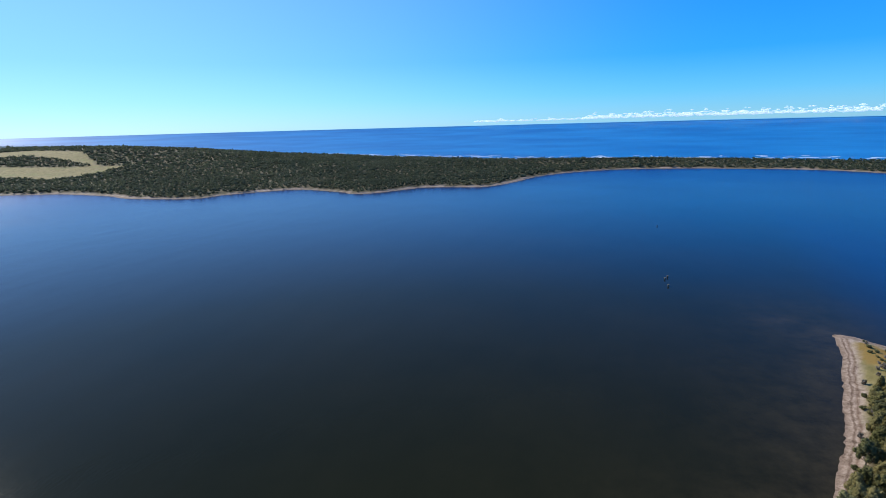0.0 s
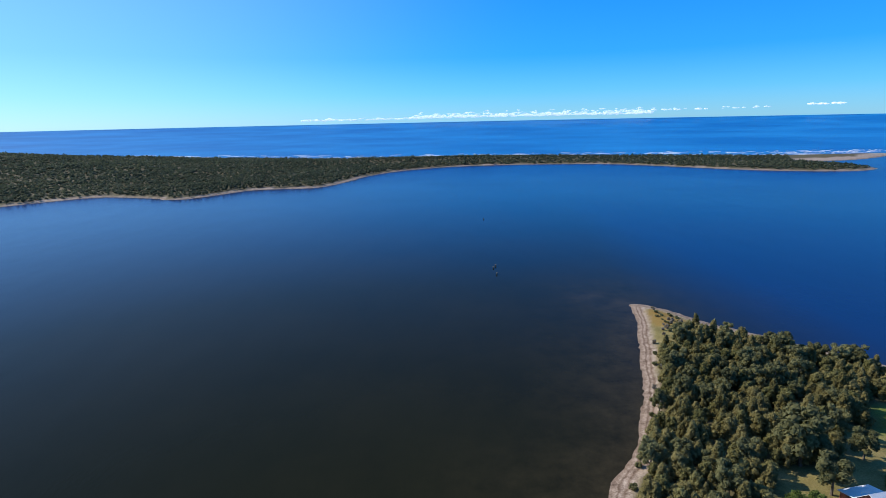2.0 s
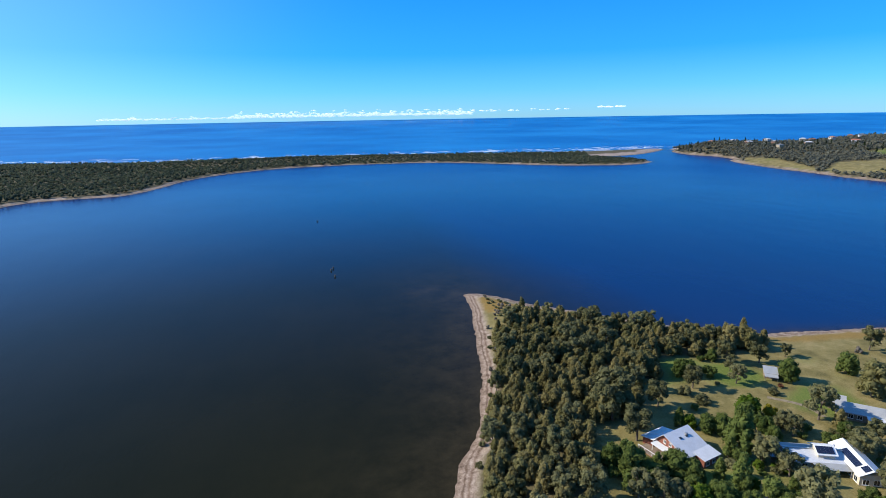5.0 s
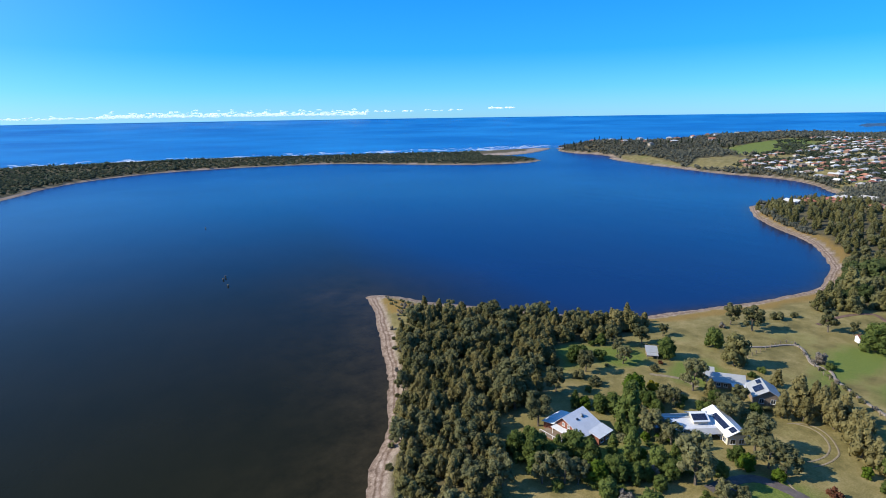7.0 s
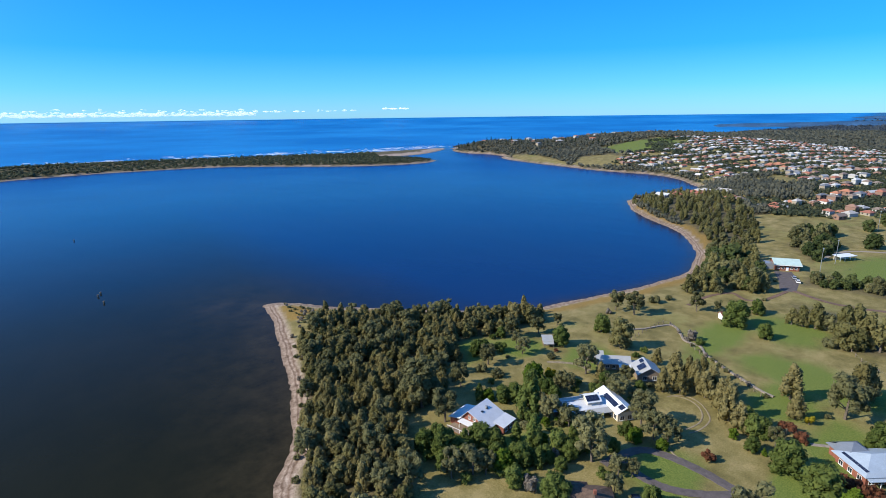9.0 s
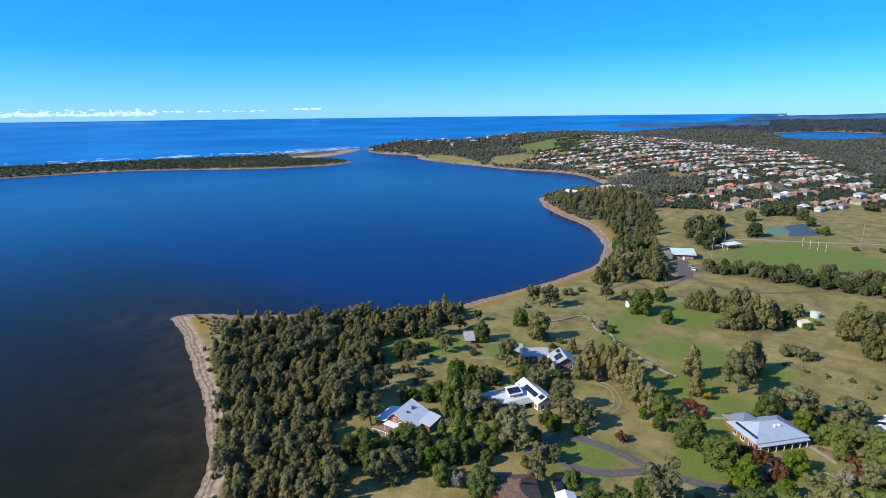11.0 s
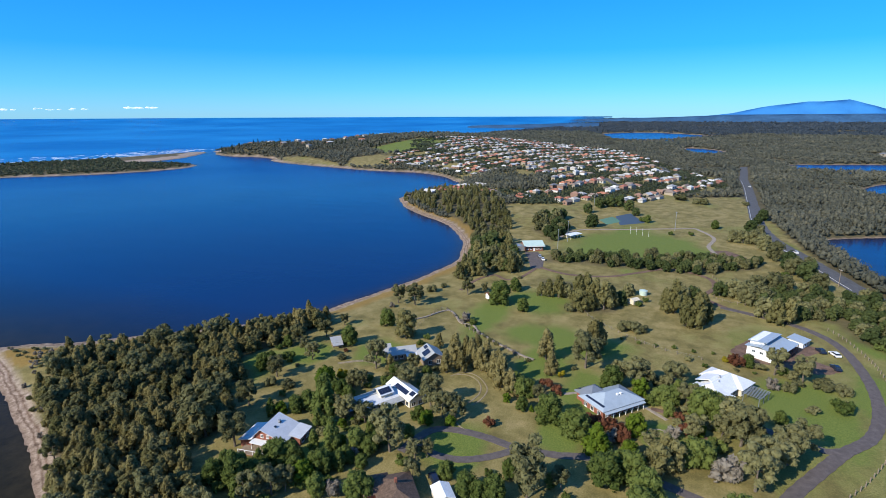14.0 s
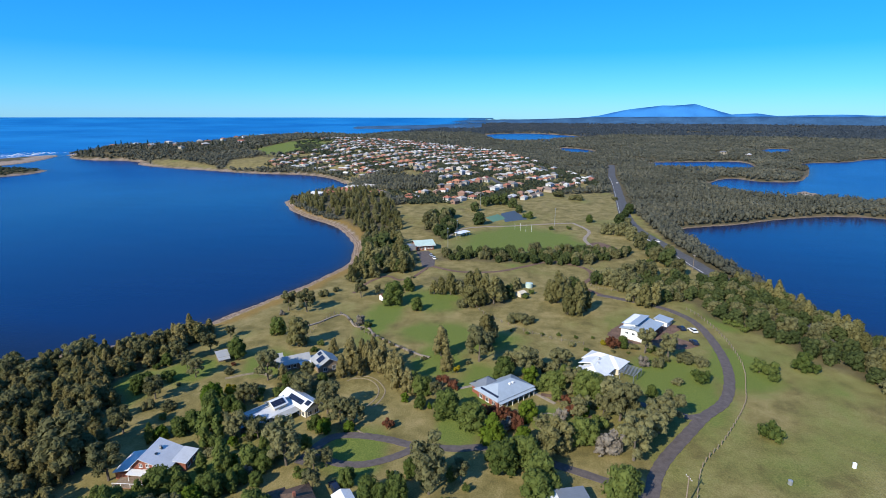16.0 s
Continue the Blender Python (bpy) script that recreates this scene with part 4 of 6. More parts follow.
north = lambda x, y: inside(north_land, x, y) & ~open_far(x, y) & (nearest([spline(OCEAN_BEACH, 2)], x, y) > 30) & (field("d", x, y) > 8)
town_side = lambda x, y: ~inside(north_land, x, y) & (~inside(TOWN, x, y) | inside(TOWN_WOOD, x, y)) & ~open_far(x, y) & ((np.hypot(x, y) > 440) | (y < -88))
far_woods("far_woodland", "dark olive woodland on the far shore and spit", north, 51, 0.34, 0.013, high=6.0, a1=62)
far_woods("far_woodland", "dark olive woodland with painted haze round the town, the lagoons and inland", town_side, 52, 0.32, 0.0125, mat=M_INLAND_HAZED, far=2300, a0=44)
far_woods("distant_woodland", "distant forest, blue-green with painted haze, running inland to the hills", town_side, 54, 0.32, 0.014, 2300, M_HAZY_FOREST, a0=60)
far_woods("town_trees", "scattered street and garden trees among the houses", lambda x, y: inside(TOWN, x, y) & ~inside(TOWN_WOOD, x, y) & (wobble(x, y, 23, 9.0) > -0.14), 53, 0.30, 0.0105, high=4.6, a0=44)
rng = random.Random(61)
for k in range(46):
    a, r = radians(46.2 + k * 0.36 + rng.uniform(-0.2, 0.2)), 1330 + rng.uniform(-60, 60) - 4 * k
    px, py = r * math.sin(a), r * math.cos(a)
    if field("d", np.array([px]), np.array([py]))[0] > 8:
        plant("pine", px, py, rng.uniform(0.34, 0.66), 1.0, rng)


# ---- buildings ----
def metal_roof(name, c, rough=0.4):
    """Ribbed sheet-metal roofing, streaked down the fall."""
    m = Mat(name, rough, 0.0, 0.5)
    at = m.coord("Object")
    n = m.math("MULTIPLY", m.noise(0.5, 4.0, 0.6, at), m.noise(4.0, 3.0, 0.6, at))
    m.color(m.ramp(n, [(0.08, tuple(v * 0.78 for v in c)), (0.40, c)]))
    w = m.node("ShaderNodeTexWave", Scale=1.3)
    m.link(at, w.inputs["Vector"])
    m.bump(w.outputs["Fac"], 0.35, 0.03)
    return m.m


def town_roof(name, stops, joined=False):
    """Roofs or walls that differ from house to house, in separate houses or in a joined stretch of them."""
    m = Mat(name, 0.75, 0.0, 0.3)
    ob = m.node("ShaderNodeNewGeometry").outputs["Random Per Island"] if joined else m.node("ShaderNodeObjectInfo").outputs["Random"]
    r = m.ramp(ob, stops)
    r.node.color_ramp.interpolation = "CONSTANT"
    m.color(m.mix(m.math("MULTIPLY", m.noise(0.8, 3.0), 0.4), r, (0.2, 0.18, 0.16)))
    return m.m


M_ROOF_WHITE = metal_roof("white_roof", (0.80, 0.80, 0.79))
M_ROOF_PALE = metal_roof("pale_grey_roof", (0.60, 0.61, 0.63))
M_ROOF_WORN = metal_roof("weathered_grey_roof", (0.38, 0.38, 0.37))
M_ROOF_BLUE = metal_roof("blue_grey_roof", (0.36, 0.42, 0.48))
M_ROOF_DARK = metal_roof("slate_grey_roof", (0.17, 0.19, 0.22))
M_ROOF_BROWN = plain("brown_tiles", (0.13, 0.085, 0.06), 0.85, vary=0.3)
M_ROOF_GREEN = metal_roof("pale_green_roof", (0.50, 0.62, 0.55))
M_BRICK = plain("red_brick", (0.27, 0.10, 0.065), 0.9, vary=0.25, scale=2)
M_CREAM = plain("cream_render", (0.62, 0.55, 0.43), 0.85, vary=0.12)
M_TIMBER = plain("red_timber", (0.22, 0.08, 0.05), 0.8, vary=0.25, scale=3)
M_DECK = plain("weathered_timber", (0.26, 0.20, 0.15), 0.85, vary=0.25, scale=3)
M_STONE = plain("field_stone", (0.30, 0.25, 0.20), 0.9, vary=0.3, scale=2)
M_STEEL = plain("galvanised_steel", (0.42, 0.43, 0.44), 0.45, 0.6)
M_BLACK = plain("black_rubber", (0.025, 0.025, 0.025), 0.8)
ROOFS = [(0.0, (0.54, 0.54, 0.53)), (0.20, (0.32, 0.33, 0.34)), (0.34, (0.33, 0.105, 0.06)), (0.46, (0.25, 0.13, 0.085)), (0.58, (0.42, 0.40, 0.37)), (0.68, (0.20, 0.15, 0.12)), (0.80, (0.14, 0.15, 0.17)),
         (0.90, (0.40, 0.15, 0.075))]
WALLS = [(0.0, (0.48, 0.47, 0.44)), (0.25, (0.34, 0.29, 0.22)), (0.45, (0.24, 0.13, 0.09)), (0.75, (0.58, 0.58, 0.58)), (0.85, (0.30, 0.25, 0.19))]
M_TOWN_ROOF, M_TOWN_WALL = town_roof("town_roofs", ROOFS), town_roof("town_walls", WALLS)
M_FAR_ROOF, M_FAR_WALL = town_roof("far_town_roofs", ROOFS, True), town_roof("far_town_walls", WALLS, True)


def glass_material():
    m = Mat("window_glass", 0.06, 0.0, 0.5)
    m.color(m.ramp(m.noise(0.9, 2.0), [(0.3, (0.012, 0.016, 0.022)), (0.7, (0.03, 0.04, 0.05))]))
    return m.m


def solar_material():
    m = Mat("solar_cells", 0.15, 0.0, 0.5)
    b = m.node("ShaderNodeTexBrick", Scale=1.0)
    b.offset = 0.0
    b.inputs["Color1"].default_value = b.inputs["Color2"].default_value = (0.008, 0.012, 0.035, 1)
    b.inputs["Mortar"].default_value = (0.06, 0.07, 0.09, 1)
    b.inputs["Brick Width"].default_value, b.inputs["Row Height"].default_value, b.inputs["Mortar Size"].default_value = 0.16, 0.16, 0.008
    m.link(m.coord("Object"), b.inputs["Vector"])
    m.color(b.outputs["Color"])
    return m.m


M_GLASS, M_SOLAR = glass_material(), solar_material()


def box(bm, x0, x1, y0, y1, z0, z1):
    v = [bm.verts.new((x, y, z)) for z in (z0, z1) for x, y in ((x0, y0), (x1, y0), (x1, y1), (x0, y1))]
    for f in ((3, 2, 1, 0), (4, 5, 6, 7), (0, 1, 5, 4), (1, 2, 6, 5), (2, 3, 7, 6), (3, 0, 4, 7)):
        bm.faces.new([v[i] for i in f])


def solid(bm, lower, upper):
    """A slab between two rings of corners."""
    a, b = [bm.verts.new(p) for p in lower], [bm.verts.new(p) for p in upper]
    n = len(a)
    bm.faces.new(a[::-1])
    bm.faces.new(b)
    for i in range(n):
        bm.faces.new((a[i], a[(i + 1) % n], b[(i + 1) % n], b[i]))


def gable_bm(x0, x1, y0, y1, z, rise_, ridge=0.5, over=0.5, thick=0.18):
    """A gable roof with its ridge along x, overhanging on all sides; ridge: where it lies between y0 and y1."""
    bm = bmesh.new()
    x0, x1, ym = x0 - over, x1 + over, y0 + (y1 - y0) * ridge
    for ye in (y0, y1):
        run = ym - ye
        yo = ye - over * (1 if run > 0 else -1)
        zo = z - rise_ * over / abs(run)
        low = [(x0, yo, zo), (x1, yo, zo), (x1, ym, z + rise_), (x0, ym, z + rise_)]
        if run < 0:
            low = low[::-1]
        solid(bm, low, [(x, y, zz + thick) for x, y, zz in low])
    return bm


def hip_bm(x0, x1, y0, y1, z, rise_, over=0.6, thick=0.2):
    bm = bmesh.new()
    x0, x1, y0, y1 = x0 - over, x1 + over, y0 - over, y1 + over
    h = min(x1 - x0, y1 - y0) / 2
    if x1 - x0 >= y1 - y0:
        r0, r1 = (x0 + h, (y0 + y1) / 2), (x1 - h, (y0 + y1) / 2)
    else:
        r0, r1 = ((x0 + x1) / 2, y0 + h), ((x0 + x1) / 2, y1 - h)
    zb = z - 0.15
    c = [bm.verts.new((x, y, zb)) for x, y in ((x0, y0), (x1, y0), (x1, y1), (x0, y1))]
    e = [bm.verts.new((x, y, zb + thick)) for x, y in ((x0, y0), (x1, y0), (x1, y1), (x0, y1))]
    bm.faces.new(c[::-1])
    for i in range(4):
        bm.faces.new((c[i], c[(i + 1) % 4], e[(i + 1) % 4], e[i]))
    a, b = bm.verts.new((*r0, z + rise_)), bm.verts.new((*r1, z + rise_))
    if x1 - x0 >= y1 - y0:
        for f in ((e[0], e[1], b, a), (e[1], e[2], b), (e[2], e[3], a, b), (e[3], e[0], a)):
            bm.faces.new(f)
    else:
        for f in ((e[0], e[1], a), (e[1], e[2], b, a), (e[2], e[3], b), (e[3], e[0], a, b)):
            bm.faces.new(f)
    return bm


def flat_bm(x0, x1, y0, y1, z0, z1, over=0.5, thick=0.16):
    """A skillion roof that falls from y1 (height z1) to y0 (height z0)."""
    bm = bmesh.new()
    k = (z1 - z0) / (y1 - y0)
    low = [(x0 - over, y0 - over, z0 - k * over), (x1 + over, y0 - over, z0 - k * over), (x1 + over, y1 + over, z1 + k * over), (x0 - over, y1 + over, z1 + k * over)]
    solid(bm, low, [(x, y, z + thick) for x, y, z in low])
    return bm


def walls_bm(x0, x1, y0, y1, z0, z1, gable=0.0, ridge=0.5):
    """Walls as a closed shell with a thick plinth, and gable ends along x if asked."""
    bm = bmesh.new()
    ym = y0 + (y1 - y0) * ridge
    ring = [(y0, z0), (y1, z0), (y1, z1), (ym, z1 + gable), (y0, z1)] if gable else [(y0, z0), (y1, z0), (y1, z1), (y0, z1)]
    solid(bm, [(x0, y, z) for y, z in ring][::-1], [(x1, y, z) for y, z in ring][::-1])
    return bm


def window(parent, x, y, z, w, h, side, frame_mat=None):
    """A window proud of a wall: frame, pane, sill. side: the wall's outward direction, one of +x -x +y -y."""
    turn = {"+x": 90, "-x": -90, "+y": 180, "-y": 0}[side]
    o = new("window")
    o.parent = parent
    o.matrix_basis = pose(x, y, z, 0, 0, turn)
    bm = bmesh.new()
    for a in ((-w / 2, -w / 2 + 0.08, 0, h), (w / 2 - 0.08, w / 2, 0, h), (-w / 2 + 0.08, w / 2 - 0.08, 0, 0.08), (-w / 2 + 0.08, w / 2 - 0.08, h - 0.08, h), (-0.03, 0.03, 0.08, h - 0.08)):
        box(bm, a[0], a[1], -0.06, 0.02, a[2], a[3])
    part("frame", bm, frame_mat or M_WHITE, o)
    bm = bmesh.new()
    box(bm, -w / 2 + 0.08, w / 2 - 0.08, -0.03, 0.01, 0.08, h - 0.08)
    part("pane", bm, M_GLASS, o)
    bm = bmesh.new()
    box(bm, -w / 2 - 0.08, w / 2 + 0.08, -0.14, 0.0, -0.07, -0.005)
    part("sill", bm, frame_mat or M_WHITE, o)
    return o


def panel_rows(parent, origin, along, up, nx, ny, w=1.0, h=1.65):
    """Solar panels on a roof slope, each on its own, a little above the sheeting."""
    o, a, u = Vector(origin), Vector(along).normalized(), Vector(up).normalized()
    n = a.cross(u).normalized()
    m = Matrix((a, u, n)).transposed().to_4x4()
    me = None
    for i in range(nx):
        for j in range(ny):
            if me is None:
                bm = bmesh.new()
                box(bm, 0, w - 0.04, 0, h - 0.04, 0, 0.06)
                ob = part("solar_panel", bm, M_SOLAR, parent, "dark blue solar panel on the roof")
                me = ob.data
            else:
                ob = new("solar_panel", me)
                ob.parent = parent
            ob.matrix_basis = Matrix.Translation(o + a * (i * w) + u * (j * h) + n * 0.10) @ m


def post(parent, name, x, y, z0, z1, r=0.07, mat=None):
    bm = bmesh.new()
    box(bm, x - r, x + r, y - r, y + r, z0, z1)
    return part(name, bm, mat or M_WHITE, parent)


def slab(parent, name, x0, x1, y0, y1, z0, z1, mat, label=""):
    bm = bmesh.new()
    box(bm, x0, x1, y0, y1, z0, z1)
    return part(name, bm, mat, parent, label)


def base(name, x, y, turn, label, category="house", group="houses by the lake", size=1.0, sink=0.05):
    o = new(name)
    o.matrix_basis = pose(x, y, ground_z(x, y) - sink, 0, 0, turn) @ Matrix.Scale(size, 4)
    return tagged(o, label, category, group)


def brick_house():
    o = base("house", 99.2, 87.2, 6, "red brick house with a wide pale metal gable roof", size=0.86, sink=1.2)
    part("wall", walls_bm(-4.5, 4.5, -6, 4.2, -0.3, 4.4, 2.9, 0.72), M_BRICK, o)
    part("roof", gable_bm(-4.5, 4.5, -6, 4.2, 4.4, 2.9, 0.72, 0.7), M_ROOF_PALE, o)
    part("wall", walls_bm(-1.0, 5.0, -9.2, -6.1, -0.3, 4.0), M_BRICK, o, "lower brick wing")
    part("roof", flat_bm(-1.0, 5.0, -9.2, -6.1, 4.0, 4.5, 0.5), M_ROOF_PALE, o)
    part("wall", walls_bm(-5.5, 3.0, 4.25, 8.0, -0.3, 3.4), M_BRICK, o, "brick side wing")
    part("roof", flat_bm(-5.5, 3.0, 4.25, 8.0, 4.3, 3.5, 0.5), M_ROOF_WHITE, o, "white metal lean-to roof")
    slab(o, "deck", -9.5, -4.6, -4.0, 6.5, 1.7, 1.95, M_DECK, "weathered timber deck")
    slab(o, "wall", -9.2, -8.9, -3.6, 6.1, -0.3, 1.7, M_BRICK, "brick base of the deck")
    part("roof", flat_bm(-7.2, -5.1, -2.5, 3.5, 3.8, 4.1, 0.2), M_ROOF_WHITE, o, "white deck awning")
    for y in (-3.8, -1.2, 1.4, 4.0, 6.3):
        post(o, "post", -9.3, y, 1.95, 2.95, 0.06)
    for y in (-2.3, 3.3):
        post(o, "post", -7.0, y, 1.95, 3.72, 0.07)
    slab(o, "rail", -9.4, -9.25, -3.8, 6.3, 2.95, 3.03, M_WHITE)
    for y in (-3.8, -1.9, 0.0):
        window(o, -4.5, y, 2.4, 1.5, 1.5, "-x")
        window(o, -4.5, y + 1.2, 4.5, 0.9, 1.1, "-x")
    for x in (-3, 1):
        window(o, x, -6.0, 2.2, 1.6, 1.3, "-y")
    for x in (0.5, 3.2):
        window(o, x, -9.2, 1.9, 1.5, 1.2, "-y")
    slab(o, "chimney", 1.4, 2.0, -1.2, -0.6, 5.4, 7.2, M_STEEL)
    for x in (-1.5, 1.0):
        slab(o, "skylight", x, x + 0.8, -1.6, -0.9, 6.35, 6.62, M_GLASS)


def long_white_house():
    o = base("house", 126, 70, -32, "long low house with white metal roofs and solar panels", size=0.9, sink=0.5)
    part("wall", walls_bm(-8.5, 6.0, -3.6, 3.6, -0.3, 2.9), M_CREAM, o)
    part("roof", flat_bm(-8.5, 6.0, -3.6, 0.0, 3.0, 3.9, 0.7), M_ROOF_PALE, o)
    part("roof", flat_bm(-8.5, 6.0, 0.75, 3.6, 3.95, 3.1, 0.7), M_ROOF_WORN, o)
    part("wall", walls_bm(-1.5, 2.5, -2.5, 2.2, 2.9, 4.6, 1.2), M_CREAM, o, "raised clerestory room")
    part("roof", gable_bm(-1.5, 2.5, -2.5, 2.2, 4.6, 1.2, 0.5, 0.5), M_ROOF_WHITE, o)
    panel_rows(o, (-1.9, -2.6, 4.78), (1, 0, 0), (0, 2.35, 1.2), 4, 1, 1.05, 2.1)
    part("wall", walls_bm(5.0, 10.5, -9.0, 4.5, -0.3, 3.6), M_CREAM, o, "end wing")
    bm = gable_bm(-9.0, 4.5, -10.5, -5.0, 3.6, 1.4, 0.5, 0.6)
    bmesh.ops.rotate(bm, verts=bm.verts, cent=(0, 0, 0), matrix=Matrix.Rotation(radians(90), 3, "Z"))
    part("roof", bm, M_ROOF_WHITE, o, "white gable roof with solar panels")
    panel_rows(o, (5.3, 1.0, 3.95), (0, -1, 0), (2.75, 0, 1.4), 7, 1, 1.05, 1.7)
    panel_rows(o, (6.0, -7.0, 4.3), (0, -1, 0), (2.75, 0, 1.4), 2, 1, 1.05, 1.7)
    part("roof", flat_bm(-3.5, 4.9, -6.4, -3.65, 2.5, 2.95, 0.1), M_ROOF_WORN, o, "ribbed grey veranda roof")
    for x in (-3.4, -0.8, 1.8, 4.6):
        post(o, "post", x, -6.3, -0.3, 2.45)
    slab(o, "wall", -12.5, -8.6, -2.0, 2.4, -0.3, 2.3, M_DECK, "low timber annexe")
    part("roof", flat_bm(-12.5, -8.6, -2.0, 2.4, 2.35, 2.6, 0.3), M_ROOF_DARK, o, "dark flat annexe roof")
    for x in (-7, -5, -2.5, 0.5, 3):
        window(o, x, -3.6, 0.9, 1.4, 1.3, "-y")
    for y in (-7.5, -5.5):
        window(o, 5.0, y, 0.9, 1.4, 1.5, "-x")
    for x in (6.5, 9.0):
        window(o, x, -9.0, 0.9, 1.5, 1.5, "-y")
    slab(o, "chimney", 3.6, 4.0, 1.0, 1.4, 3.4, 5.2, M_STEEL)


def hip_house():
    o = base("house", 148.6, 7.2, -42, "brick house with a blue-grey hip roof and veranda", size=0.92, sink=0.9)
    part("wall", walls_bm(-7.6, 7.6, -4.8, 4.8, -0.3, 3.6), M_BRICK, o)
    part("roof", hip_bm(-7.6, 7.6, -4.8, 4.8, 3.7, 2.6, 0.9), M_ROOF_BLUE, o)
    part("wall", walls_bm(-6.8, 0.5, 4.85, 8.2, -0.3, 3.5), M_BRICK, o, "rear brick wing")
    part("roof", hip_bm(-6.8, 0.5, 1.5, 8.2, 3.85, 2.6, 0.7), M_ROOF_DARK, o, "dark slate-grey rear roof")
    panel_rows(o, (-8.2, -4.4, 3.95), (0, 1, 0), (-5.2 * -1, 0, 2.6), 8, 1, 1.02, 1.7)
    panel_rows(o, (-5.2, 8.2, 4.35), (-1, 0, 0), (0, -1.0, 0.75), 2, 1, 1.05, 1.7)
    for x in (-7.4, -4.9, -2.4, 0.1, 2.6, 5.1, 7.4):
        post(o, "post", x, -6.3, -0.3, 3.3)
    slab(o, "deck", -7.8, 7.8, -6.5, -4.85, 0.2, 0.4, M_DECK, "timber veranda deck")
    part("roof", flat_bm(-7.8, 7.8, -6.4, -4.9, 3.1, 3.45, 0.2), M_ROOF_BLUE, o, "blue-grey veranda roof")
    for x in (-6, -3.5, -1, 1.5, 4, 6.3):
        window(o, x, -4.8, 1.2, 1.5, 1.6, "-y")
    for y in (-3, 0, 3):
        window(o, -7.6, y, 1.2, 1.4, 1.4, "-x")
        window(o, 7.6, y, 1.2, 1.4, 1.4, "+x")
    for x in (0.2, 1.6):
        slab(o, "vent", x, x + 0.7, -2.2, -1.5, 5.1, 5.9, M_WHITE)


def white_hip_house():
    o = base("house", 168.6, -22.8, -31, "large single-storey house under brilliant white hip roofs", size=1.05, sink=0.6)
    part("wall", walls_bm(-8.8, 8.8, -3.6, 3.6, -0.3, 2.8), M_CREAM, o)
    part("roof", hip_bm(-8.8, 8.8, -3.6, 3.6, 2.9, 2.1, 0.7), M_ROOF_WHITE, o)
    part("wall", walls_bm(-10.8, -4.2, -5.4, 4.4, -0.3, 2.78), M_CREAM, o, "end wing")
    part("roof", hip_bm(-10.8, -4.2, -5.4, 4.4, 2.95, 1.9, 0.7), M_ROOF_WHITE, o)
    part("wall", walls_bm(2.0, 8.4, -5.0, 6.4, -0.3, 2.78), M_CREAM, o, "end wing")
    part("roof", hip_bm(2.0, 8.4, -5.0, 6.4, 2.95, 1.9, 0.7), M_ROOF_WHITE, o)
    part("roof", gable_bm(-3.4, 1.6, -1.5, 5.2, 3.6, 1.2, 0.5, 0.4), M_ROOF_WHITE, o, "small white cross roof")
    slab(o, "chimney", -0.3, 0.2, 0.2, 0.7, 4.6, 5.6, M_STEEL)
    slab(o, "chimney", -2.6, -2.3, -0.6, -0.3, 4.6, 5.3, M_STEEL)
    for x in (3, 5.2, 7.4):
        window(o, x, -5.0, 0.8, 1.5, 1.5, "-y")
    for x in (-10, -8, -5.8):
        window(o, x, -5.4, 0.8, 1.4, 1.5, "-y")
    for x in (-3, -1, 1):
        window(o, x, -3.6, 0.8, 1.5, 1.7, "-y")
    for y in (-3.5, 0, 3):
        window(o, -10.8, y, 0.9, 1.4, 1.3, "-x")
    p = base("pergola", 167.0, -32.2, -31, "dark slatted timber pergola beside the white house", "pergola")
    for x in (-3.2, 0, 3.2):
        for y in (-2.2, 2.2):
            post(p, "post", x, y, -0.1, 2.4, 0.08, M_ROOF_DARK)
    for y in (-2.2, 2.2):
        slab(p, "beam", -3.5, 3.5, y - 0.06, y + 0.06, 2.4, 2.58, M_ROOF_DARK)
    for k in range(9):
        slab(p, "slat", -3.3 + k * 0.8, -3.14 + k * 0.8, -2.6, 2.6, 2.585, 2.70, M_ROOF_DARK)


